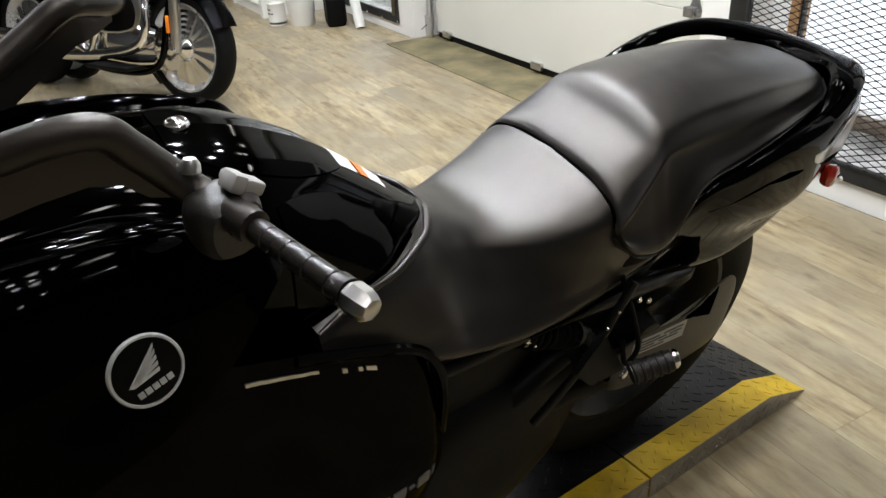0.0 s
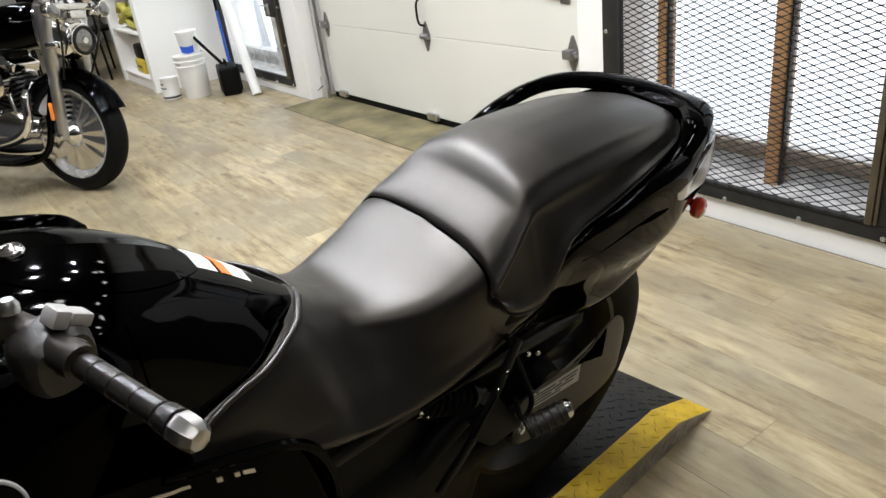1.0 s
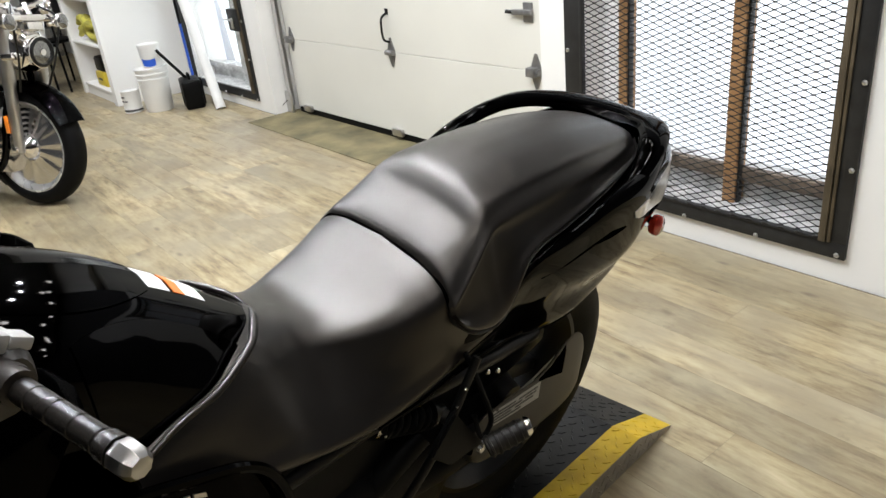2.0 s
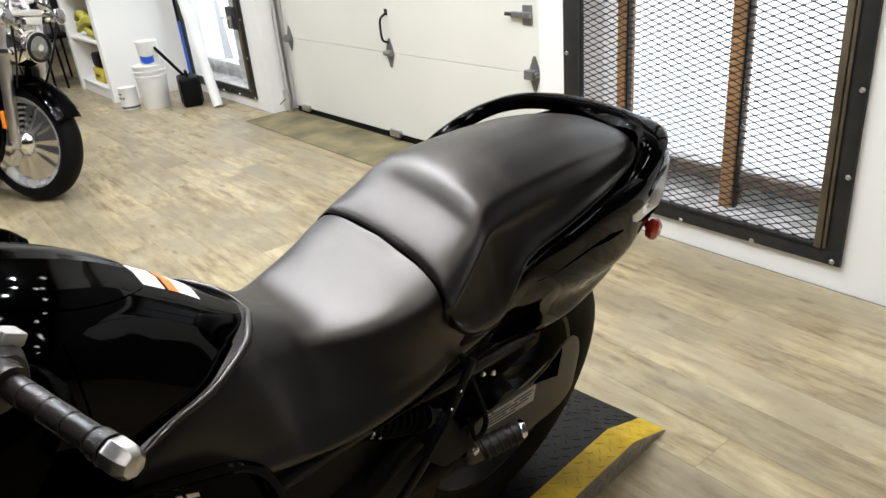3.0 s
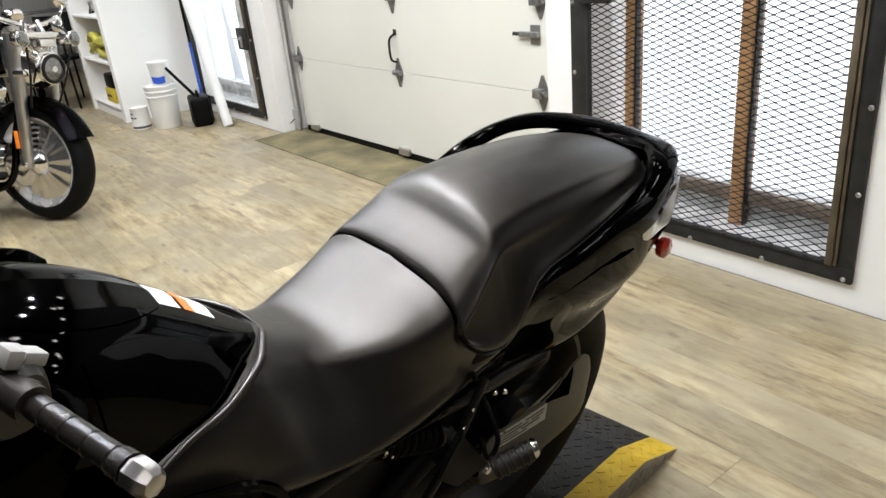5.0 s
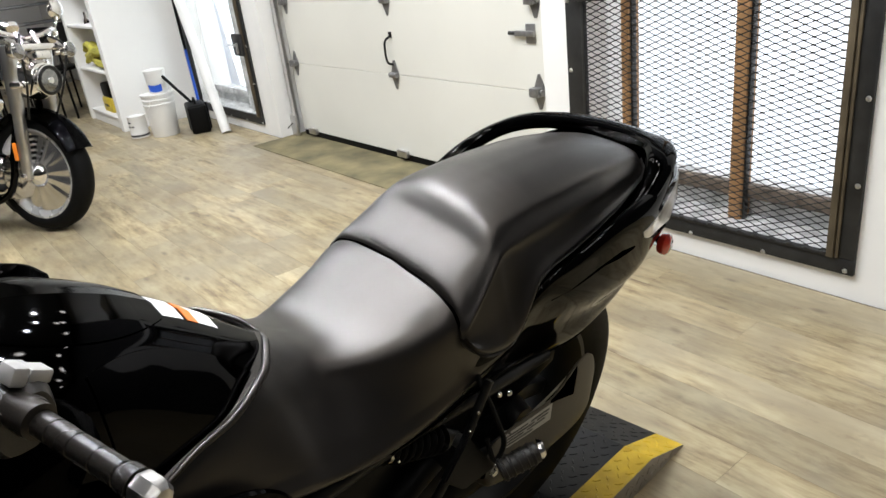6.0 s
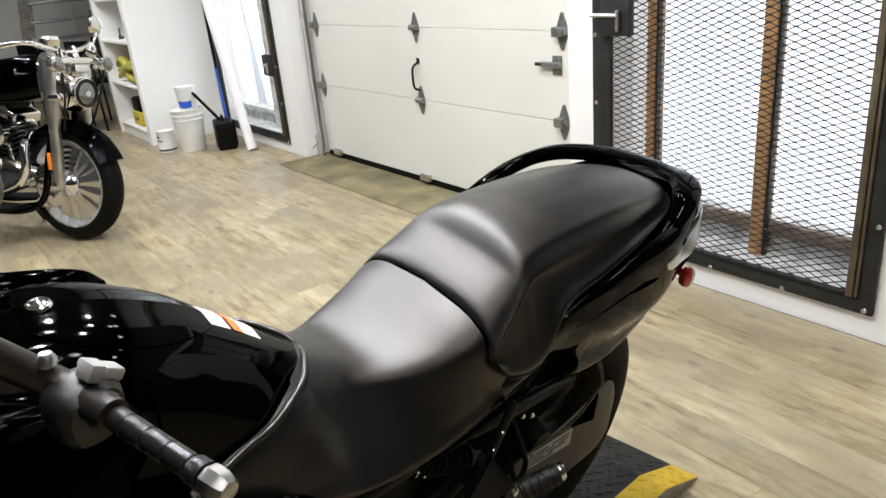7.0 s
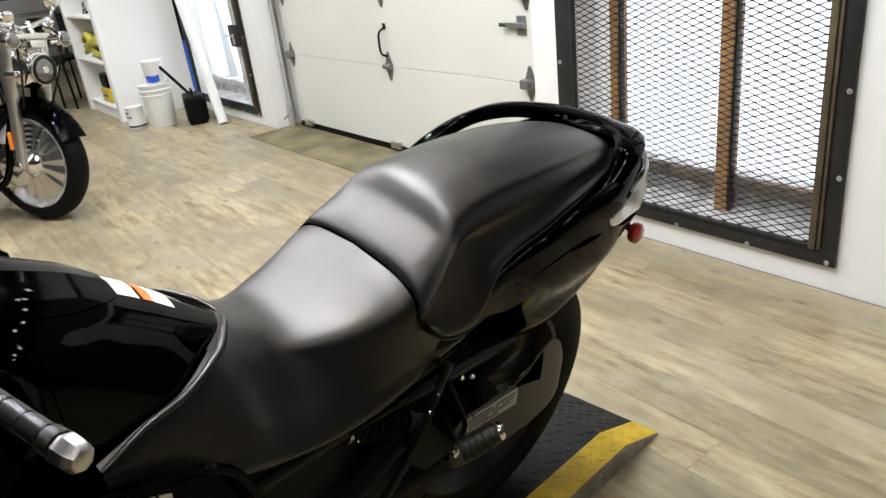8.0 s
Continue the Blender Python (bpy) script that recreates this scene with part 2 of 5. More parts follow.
def grid(bm, rows, close_u=False, close_v=False):
    vs = [[bm.verts.new(p) for p in row] for row in rows]
    nr, nc = len(vs), len(vs[0])
    for i in range(nr if close_v else nr - 1):
        for j in range(nc if close_u else nc - 1):
            a, b = vs[i], vs[(i + 1) % nr]
            bm.faces.new((a[j], a[(j + 1) % nc], b[(j + 1) % nc], b[j]))
    return vs


def loft(sections, across=12, along=None, mirror=True, cap=True, closed=True):
    """A skin over sections (y, [(x, z), ...]) that run from the top's middle down the left side; mirrored to the right."""
    secs = []
    for y, pts in sections:
        if len({len(q) for _, q in sections}) == 1:
            secs.append(spline([(x, y, z) for x, z in pts], across))
        else:
            secs.append(resample(spline([(x, y, z) for x, z in pts], 6 * len(pts)), across))
    n = along or 5 * len(secs)
    cols = [spline([s[j] for s in secs], n) for j in range(across)]
    bm = bmesh.new()
    rows = []
    for i in range(n):
        half = [cols[j][i] for j in range(across)]
        if mirror:
            other = [Vector((-p.x, p.y, p.z)) for p in reversed(half[1:])]
            if half[-1].x < 1e-4:
                other = other[1:]
            rows.append(list(half) + other)
        else:
            rows.append(list(half))
    vs = grid(bm, rows, close_u=mirror and closed)
    if cap and mirror:
        bm.faces.new(vs[0])
        bm.faces.new(list(reversed(vs[-1])))
    return bm


def tube(bm, pts, r, n=10, fine=None, cap=True):
    """A round bar along a smooth curve; r: one radius, or one per given point."""
    m = fine or (len(pts) if len(pts) < 3 else 6 * len(pts))
    rr = r if isinstance(r, (list, tuple)) else [r] * len(pts)
    c = spline([(*p,) for p in pts], m) if len(pts) > 2 else [Vector(p) for p in pts]
    rad = [q.x for q in spline([(v, 0, 0) for v in rr], m)] if len(pts) > 2 else list(rr)
    rows, up = [], None
    for i, p in enumerate(c):
        d = (c[min(i + 1, len(c) - 1)] - c[max(i - 1, 0)]).normalized()
        if up is None:
            up = d.orthogonal().normalized()
        up = (up - d * up.dot(d)).normalized()
        side = d.cross(up)
        rows.append([p + rad[i] * (math.cos(a) * up + math.sin(a) * side) for a in (2 * math.pi * k / n for k in range(n))])
    vs = grid(bm, rows, close_u=True)
    if cap:
        bm.faces.new(list(reversed(vs[0])))
        bm.faces.new(vs[-1])
    return bm


def tubed(pts, r, n=10, fine=None):
    return tube(bmesh.new(), pts, r, n, fine)


def lathe(profile, n=32, bm=None, m=None, close=False):
    """A turned body about z from (radius, height) pairs."""
    bm = bm or bmesh.new()
    m = m or Matrix()
    rows = [[m @ Vector((r * math.cos(a), r * math.sin(a), z)) for a in (2 * math.pi * k / n for k in range(n))] for r, z in profile]
    vs = grid(bm, rows, close_u=True, close_v=close)
    if not close:
        if profile[0][0] > 1e-6:
            bm.faces.new(list(reversed(vs[0])))
        if profile[-1][0] > 1e-6:
            bm.faces.new(vs[-1])
    bmesh.ops.remove_doubles(bm, verts=bm.verts, dist=1e-6)
    return bm


def facing(place, normal, up=(0, 0, 1)):
    """A pose at place whose z looks along normal."""
    z = Vector(normal).normalized()
    x = Vector(up).cross(z).normalized()
    y = z.cross(x)
    return Matrix(((x.x, y.x, z.x, place[0]), (x.y, y.y, z.y, place[1]), (x.z, y.z, z.z, place[2]), (0, 0, 0, 1)))


def moved(bm, m):
    bmesh.ops.transform(bm, matrix=m, verts=bm.verts)
    return bm


# ---- the room ----
WALL_Y, DOOR_Y, CEIL = 2.45, 2.60, 3.1
EAST, WEST, SOUTH = 3.2, -12.0, -4.5


def structure(name, bm, mat, label="", smooth=False):
    ob = part(name, bm, mat, None, "", smooth)
    return tagged(ob, label, "", "", "structure")


structure("ceiling", boxed((WEST, SOUTH, CEIL), (EAST, 3.2, CEIL + 0.1)), CEILING, "grey painted ceiling")
# south and east walls are unseen; dark to keep the bike's near side black
structure("wall_south", boxed((WEST, SOUTH - 0.12, -0.05), (EAST, SOUTH, CEIL)), DARK_WALL, "unseen wall, made dark to keep reflections low")
structure("wall_east", boxed((EAST, SOUTH, -0.05), (EAST + 0.12, 3.2, CEIL)), DARK_WALL, "unseen wall, made dark to keep reflections low")
structure("wall_west", boxed((WEST - 0.12, SOUTH, -0.05), (WEST, 3.2, CEIL)), WHITE_WALL, "white painted wall")

WIN_R = (-2.047, -0.987, 0.148, 1.75)   # caged window beside the garage door
WIN_L = (-6.52, -5.36, 0.13, 2.2)    # caged window beyond the door
DOOR = (-5.06, -2.29, 2.45)          # garage door opening

bm = bmesh.new()
for x0, x1, z0, z1 in ((-0.35, WIN_R[1], 0, 1.9), (WIN_R[1], WIN_R[0], 0, WIN_R[2]), (WIN_R[1], WIN_R[0], WIN_R[3], 1.9), (WIN_R[0], DOOR[1], 0, 1.9),
                       (DOOR[1], DOOR[0], DOOR[2], CEIL), (DOOR[0], WIN_L[1], 0, CEIL), (WIN_L[1], WIN_L[0], 0, WIN_L[2]), (WIN_L[1], WIN_L[0], WIN_L[3], CEIL), (WIN_L[0], -8.2, 0, CEIL), (-8.2, WEST, 0, CEIL)):
    box(bm, (x1, WALL_Y, z0 - 0.05 if z0 == 0 else z0), (x0, WALL_Y + 0.3, z1))
# unseen dark wall parts, added so the pillion top and tail reflect little
structure("wall_north_upper", boxed((DOOR[1], WALL_Y + .002, 1.9), (-0.35, WALL_Y + .3, CEIL)), DARK_WALL, "unseen upper wall, made dark to keep reflections low")
structure("wall_north_east", boxed((-0.35, WALL_Y + .002, -.05), (EAST, WALL_Y + .3, CEIL)), DARK_WALL, "unseen wall, made dark to keep reflections low")
structure("wall_north", bm, WHITE_WALL, "white painted wall with garage door and caged windows")


# ---- the motorcycle on the platform ----
LEAN, AXIS = radians(12), radians(96)
S = Vector((math.cos(AXIS), math.sin(AXIS), 0))
N = Vector((S.y, -S.x, 0))
UP = Vector((0, 0, 1))
LX, LZ = N * math.cos(LEAN) - UP * math.sin(LEAN), N * math.sin(LEAN) + UP * math.cos(LEAN)
MID = -0.9466
BASE = N * MID + UP * 0.06
BIKE = Matrix(((LX.x, S.x, LZ.x, BASE.x), (LX.y, S.y, LZ.y, BASE.y), (LX.z, S.z, LZ.z, BASE.z), (0, 0, 0, 1)))
bike = thing("motorcycle", BIKE, "gloss black cruiser motorcycle leaning on its stand on a platform", "motorcycle")


class Skin:
    """A smooth surface over half sections (y, [(x, z), ...]); at(y, v): the place, v from 0 at the first point to 1 at the last."""

    def __init__(self, sections, n=40):
        self.ys = [s[0] for s in sections]
        self.cols = [resample(spline([(x, y, z) for x, z in p], 8 * len(p)), n) for y, p in sections]
        self.n = n

    def at(self, y, v):
        k = 0
        while k < len(self.ys) - 2 and self.ys[k + 1] < y:
            k += 1
        f = (y - self.ys[k]) / (self.ys[k + 1] - self.ys[k])
        j = max(0, min(1, v)) * (self.n - 1)
        i, g = min(int(j), self.n - 2), j - min(int(j), self.n - 2)
        c = [self.cols[max(0, min(len(self.cols) - 1, q))] for q in (k - 1, k, k + 1, k + 2)]
        a, b, d, e = [col[i].lerp(col[i + 1], g) for col in c]
        p = 0.5 * (2 * b + (d - a) * f + (2 * a - 5 * b + 4 * d - e) * f * f + (3 * b - a - 3 * d + e) * f**3)
        return Vector((p.x, y, p.z))

    def normal(self, y, v):
        d = 0.004
        a, b = self.at(y + d, v) - self.at(y - d, v), self.at(y, min(1, v + 0.01)) - self.at(y, max(0, v - 0.01))
        n = b.cross(a).normalized()
        return n if n.x >= -0.2 and (n.x > 0.05 or n.z > 0) else -n

    def v_at(self, y, z, lo=0.0):
        """v, from lo on, where the section at y passes height z most nearly."""
        best = min(range(500), key=lambda i: abs(self.at(y, lo + (1 - lo) * i / 499).z - z))
        return lo + (1 - lo) * best / 499

    def patch(self, y0, y1, v0, v1, ny=16, nv=10, off=0.002, side=1, shape=None, thick=0.004):
        """A piece of the surface, lifted by off. v0, v1: numbers or functions of the place from 0 to 1 along y."""
        bm = bmesh.new()
        tops, bots = [], []
        for i in range(ny + 1):
            t = i / ny
            y = y0 + (y1 - y0) * t
            a = v0(t) if callable(v0) else v0
            b = v1(t) if callable(v1) else v1
            rt, rb = [], []
            for j in range(nv + 1):
                v = a + (b - a) * j / nv
                p, n = self.at(y, v), self.normal(y, v)
                rt.append(p + n * off)
                rb.append(p + n * (off - thick))
            tops.append(rt)
            bots.append(rb)
        rim = lambda r: [r[0][j] for j in range(nv + 1)] + [r[i][nv] for i in range(1, ny + 1)] + [r[ny][j] for j in range(nv - 1, -1, -1)] + [r[i][0] for i in range(ny - 1, 0, -1)]
        grid(bm, tops)
        grid(bm, [rim(tops), rim(bots)], close_u=True)
        bmesh.ops.remove_doubles(bm, verts=bm.verts, dist=1e-6)
        if side < 0:
            moved(bm, Matrix.Diagonal((-1, 1, 1, 1)))
        return bm


def mirrored(bm):
    other = bm.copy()
    moved(other, Matrix.Diagonal((-1, 1, 1, 1)))
    return other


# seats
RIDER = [
    (0.24, [(.157, .79), (.159, .787), (.161, .784), (.163, .781), (.164, .778), (.166, .774), (.168, .77), (.17, .765), (.10, .76)]),
    (0.30, [(.140, .802), (.143, .797), (.147, .791), (.15, .785), (.154, .776), (.160, .76), (.166, .742), (.172, .722), (.10, .71)]),
    (0.36, [(.120, .799), (.125, .793), (.130, .786), (.135, .778), (.141, .766), (.152, .742), (.164, .715), (.172, .692), (.10, .68)]),
    (0.42, [(.088, .805), (.094, .799), (.102, .790), (.110, .779), (.119, .763), (.138, .732), (.157, .698), (.170, .664), (.10, .65)]),
    (0.46, [(.035, .800), (.053, .794), (.073, .784), (.088, .770), (.101, .752), (.126, .716), (.152, .68), (.168, .650), (.10, .64)]),
    (0.50, [(0, .780), (.030, .778), (.055, .772), (.072, .761), (.088, .744), (.120, .705), (.150, .672), (.168, .640), (.10, .63)]),
    (0.535, [(0, .765), (.042, .764), (.070, .760), (.086, .751), (.099, .734), (.128, .698), (.153, .668), (.169, .635), (.10, .626)]),
    (0.57, [(0, .761), (.052, .760), (.084, .758), (.101, .749), (.113, .731), (.135, .696), (.156, .666), (.169, .633), (.10, .625)]),
    (0.61, [(0, .768), (.060, .766), (.098, .761), (.116, .750), (.128, .730), (.144, .696), (.159, .666), (.169, .634), (.10, .625)]),
    (0.65, [(0, .782), (.068, .779), (.109, .769), (.129, .755), (.140, .733), (.151, .700), (.161, .67), (.168, .638), (.10, .628)]),
    (0.69, [(0, .799), (.075, .795), (.120, .782), (.141, .765), (.150, .740), (.156, .706), (.162, .676), (.167, .645), (.10, .635)]),
    (0.72, [(0, .812), (.084, .803), (.127, .786), (.143, .766), (.150, .743), (.156, .712), (.160, .682), (.163, .652), (.10, .642)]),
    (0.80, [(0, .832), (.080, .822), (.118, .797), (.134, .772), (.143, .746), (.153, .715), (.157, .69), (.160, .667), (.10, .66)]),
]
part("rider_seat", loft(RIDER, 49, 110), VINYL, bike, "black vinyl rider's seat with a deep hollow", angle=75)
lip = [(0, .474, .790), (.02, .468, .797), (.037, .459, .802), (.065, .441, .806), (.089, .419, .807), (.121, .36, .801), (.141, .30, .804), (.158, .24, .791)]
for sx in (1, -1):
    part("seat_lip", tubed([(sx * x, y, z) for x, y, z in lip], [.0035, .004, .005, .005, .005, .005, .004, .003], 12, 60), VINYL, bike)


def pillion_section(y, top, xe, ze, xb, zb, crisp):
    """Half section: nearly flat top at height top, edge at (xe, ze), side down to (xb, zb); crisp: how near the edge its rounding starts."""
    d = top - ze
    c = crisp
    return (y, [(0, top), (xe * .45, top - .07 * d), (xe * .78, top - .36 * d), (xe - c * .75, ze + c * .85), (xe, ze), (xe + c * .2, ze - c), ((xe + c * .2 + xb) / 2 - .001, (ze - c + zb) / 2), (xb, zb + .010), (xb - .004, zb + .001), (xb - .014, zb - .004), (0, zb - .01)])


PILLION = [pillion_section(*q) for q in (
    (.708, .800, .153, .756, .163, .742, .006), (.714, .814, .158, .760, .172, .730, .007), (.724, .822, .157, .768, .177, .719, .008),
    (.742, .832, .153, .780, .179, .708, .008), (.765, .844, .147, .797, .179, .700, .008), (.785, .856, .141, .812, .178, .696, .009),
    (.802, .870, .136, .826, .177, .698, .010), (.816, .880, .132, .834, .175, .703, .013), (.832, .8845, .130, .838, .173, .716, .016),
    (.852, .887, .129, .840, .169, .742, .020),
    (.872, .8885, .128, .841, .163, .762, .021), (.895, .890, .127, .842, .158, .770, .021), (.93, .8915, .126, .842, .152, .774, .021),
    (1.0, .890, .124, .843, .147, .778, .020), (1.1, .883, .118, .840, .138, .790, .018),
    (1.2, .866, .104, .830, .121, .797, .014), (1.28, .843, .082, .819, .096, .798, .010), (1.335, .817, .046, .806, .054, .797, .005))]
part("pillion_seat", loft(PILLION, 61, 170), VINYL, bike, "black vinyl pillion seat with a raised front edge", angle=75)

# black strip along the seat joint, standing in for the shade there
joint = [(0, .711, .806), (.07, .711, .801), (.12, .711, .787), (.138, .711, .774), (.149, .711, .756), (.156, .712, .738)]
for sx in (1, -1):
    part("joint_shade", tubed([(sx * x, y, z) for x, y, z in joint], .0035, 8, 40), GAP_SHADE, bike, "black strip as the shade in the gap between the seats")
# tail
TAIL = [
    (0.60, [(0, .66), (.11, .66), (.150, .655), (.160, .648), (.164, .64), (.164, .63), (.158, .62), (.13, .61), (0, .60)]),
    (0.76, [(0, .70), (.12, .70), (.150, .705), (.160, .69), (.163, .672), (.162, .655), (.155, .635), (.12, .60), (0, .58)]),
    (0.88, [(0, .72), (.13, .735), (.156, .760), (.167, .757), (.169, .752), (.167, .730), (.148, .645), (.12, .565), (0, .55)]),
    (0.98, [(0, .73), (.135, .745), (.157, .778), (.171, .770), (.170, .748), (.166, .688), (.143, .622), (.118, .535), (0, .53)]),
    (1.10, [(0, .75), (.13, .765), (.155, .803), (.173, .792), (.169, .728), (.159, .646), (.134, .592), (.114, .52), (0, .53)]),
    (1.22, [(0, .77), (.11, .78), (.142, .812), (.166, .792), (.160, .712), (.150, .634), (.127, .594), (.106, .55), (0, .56)]),
    (1.31, [(0, .78), (.08, .795), (.110, .828), (.140, .795), (.138, .72), (.134, .66), (.118, .625), (.097, .60), (0, .61)]),
    (1.37, [(0, .79), (.05, .815), (.072, .834), (.118, .79), (.125, .72), (.123, .675), (.110, .65), (.08, .635), (0, .65)]),
    (1.41, [(0, .795), (.03, .81), (.046, .824), (.094, .785), (.109, .73), (.107, .69), (.093, .67), (.065, .66), (0, .68)]),
    (1.432, [(0, .79), (.02, .795), (.03, .80), (.06, .775), (.076, .74), (.07, .705), (.06, .695), (.04, .69), (0, .70)]),
]
part("tail_cowl", loft(TAIL, 34, 60), GLOSS, bike, "gloss black painted tail cowl")
tail_skin = Skin(TAIL)
rail = [(.158, .89, .772), (.162, .95, .80), (.163, 1.03, .832), (.160, 1.12, .851), (.149, 1.21, .853), (.120, 1.29, .843), (.072, 1.355, .828), (0, 1.385, .818)]
rail = [(.150, 1.16, .785), (.142, 1.22, .805), (.118, 1.29, .830), (.072, 1.355, .830), (0, 1.385, .818)] + [(-x, y, z) for x, y, z in reversed(rail[:-1])]
bm = bmesh.new()
c = spline(rail, 96)
rows = []
for i, p in enumerate(c):
    d = (c[min(i + 1, 95)] - c[max(i - 1, 0)]).normalized()
    side = d.cross(UP).normalized()
    up = side.cross(d)
    w = (0.016 if p.x < 0 else 0.012) + 0.026 * max(0, (p.y - 1.15) / 0.235)
    h = 0.014 + 0.002 * max(0, (p.y - 1.15) / 0.235)
    rows.append([p + side * w * math.cos(a) + up * h * math.sin(a) for a in (2 * math.pi * k / 14 for k in range(14))])
vs = grid(bm, rows, close_u=True)
bm.faces.new(vs[0])
bm.faces.new(vs[-1])
part("grab_rail", bm, GLOSS, bike, "gloss black grab rail looping round the pillion seat")
for sx in (1, -1):
    # no recess is cut: a black patch paints the shade of the air slit
    upper = lambda t: tail_skin.v_at(.91 + .25 * t, z=.777 - .056 * t, lo=.44)
    lower = lambda t: tail_skin.v_at(.91 + .25 * t, z=.775 - .056 * t - .015 * math.sin(math.pi * t ** 1.4) ** .8, lo=.44)
    part("slit_shade", tail_skin.patch(0.91, 1.16, upper, lower, 24, 4, 0.0012, sx), GAP_SHADE, bike)
    rim = lambda y: .741 - .065 * max(0, (y - 1.18) / .22) ** .5
    part("tail_lamp_lens", tail_skin.patch(1.18, 1.40, lambda t: tail_skin.v_at(1.18 + .22 * t, z=.743 + .035 * t, lo=.40), lambda t: tail_skin.v_at(1.18 + .22 * t, z=rim(1.18 + .22 * t), lo=.40), 22, 8, 0.0015, sx), TAIL_LENS, bike, "clear tail lamp lens, coloured white for the daylight it reflects")
    # black patch paints the shade in the gap below the lens
    part("lens_gap_shade", tail_skin.patch(1.235, 1.385, lambda t: tail_skin.v_at(1.235 + .15 * t, z=rim(1.235 + .15 * t) - .002, lo=.42), lambda t: tail_skin.v_at(1.235 + .15 * t, z=rim(1.235 + .15 * t) - .004 - .010 * math.sin(math.pi * t), lo=.42), 12, 3, 0.0018, sx), GAP_SHADE, bike)
bm = bmesh.new()
for k in range(5):
    box(bm, (-.034 + k * .0145, 1.375, .8305), (-.024 + k * .0145, 1.387, .8335))
part("maker_mark", bm, ALLOY, bike, "small silver maker's mark as plain bars", False)
for sx in (1, -1):
    m = facing((sx * .121, 1.385, .612), (sx * 1, .02, .12))
    sig = part("rear_reflector", lathe([(0, .012), (.017, .0105), (.023, .006), (.024, 0), (.022, -.008), (0, -.009)], 24, None, m), RED_LENS, bike, "round red side reflector")
    part("stem", tubed([(sx * .113, 1.384, .612), (sx * .085, 1.37, .64)], .008, 8), PLASTIC, bike)
bm = loft([(1.25, [(0, .60), (.07, .59), (.08, .57), (.07, .55), (0, .55)]), (1.35, [(0, .62), (.05, .61), (.055, .59), (.05, .57), (0, .57)])], 12)
part("rear_mudguard", bm, PLASTIC, bike)


def wheel(parent, mid, radius, width, rim_r, spokes, tyre_mat=RUBBER, rim_mat=ALLOY):
    """A wheel about the x axis at mid."""
    m = Matrix.Translation(mid) @ Matrix.Rotation(radians(90), 4, "Y")
    w = width / 2
    prof = [(rim_r, -w * .78), (rim_r + .02, -w * .93), ((rim_r + radius) / 2, -w), (radius - .022, -w * .86), (radius - .006, -w * .5), (radius, 0), (radius - .006, w * .5), (radius - .022, w * .86), ((rim_r + radius) / 2, w), (rim_r + .02, w * .93), (rim_r, w * .78), (rim_r - .012, 0)]
    wh = part("wheel", lathe(prof, 56, None, m, True), tyre_mat, parent, "black rubber tyre on an alloy rim")
    bm = lathe([(rim_r + .004, -w * .8), (rim_r + .004, -w * .72), (rim_r - .02, -w * .55), (rim_r - .03, 0), (rim_r - .02, w * .55), (rim_r + .004, w * .72), (rim_r + .004, w * .8), (rim_r - .008, w * .8), (rim_r - .03, w * .5), (rim_r - .04, 0), (rim_r - .03, -w * .5), (rim_r - .008, -w * .8)], 48, None, m, True)
    part("rim", bm, rim_mat, wh)
    bm = lathe([(.0, -w * .9), (.035, -w * .9), (.045, -w * .5), (.045, w * .5), (.035, w * .9), (0, w * .9)], 24, None, m)
    part("hub", bm, rim_mat, wh)
    for k in range(spokes):
        a = 2 * math.pi * k / spokes
        bm = boxed((.04, -.02, -.014), (rim_r - .02, .02, .014), .006)
        part("spoke", moved(bm, m @ Matrix.Rotation(a, 4, "Z")), rim_mat, wh)
    return wh


wheel(bike, (0, .99, .33), .33, .19, .222, 5, rim_mat=STEEL)
wheel(bike, (0, -.72, .325), .325, .13, .222, 5, rim_mat=STEEL)
bm = bmesh.new()
for sx in (1, -1):
    tube(bm, [(sx * .095, -.72, .33), (sx * .095, -.40, .95)], .026, 12)
part("front_fork", bm, SATIN_GREY, bike)

# tank and cowls
TANK = [
    (-0.55, [(0, .93), (.07, .92), (.12, .89), (.14, .82), (.14, .7), (.12, .55), (0, .55)]),
    (-0.20, [(0, .985), (.07, .978), (.12, .95), (.14, .88), (.14, .7), (.12, .55), (0, .55)]),
    (0.05, [(0, .998), (.07, .985), (.112, .95), (.138, .88), (.14, .7), (.12, .55), (0, .55)]),
    (0.14, [(0, .992), (.06, .983), (.108, .955), (.138, .905), (.143, .82), (.13, .60), (0, .55)]),
    (0.22, [(0, .974), (.055, .966), (.098, .946), (.126, .915), (.140, .83), (.13, .62), (0, .55)]),
    (0.30, [(0, .936), (.05, .926), (.086, .903), (.110, .865), (.132, .78), (.13, .62), (0, .55)]),
    (0.37, [(0, .884), (.045, .873), (.073, .853), (.094, .815), (.122, .735), (.125, .62), (0, .55)]),
    (0.43, [(0, .830), (.038, .820), (.060, .800), (.078, .765), (.11, .69), (.12, .60), (0, .55)]),
    (0.485, [(0, .780), (.03, .773), (.046, .757), (.06, .72), (.09, .66), (.11, .60), (0, .55)]),
]
part("fuel_tank", loft(TANK, 34, 70), GLOSS, bike, "gloss black painted fuel tank")
tank_skin = Skin(TANK)
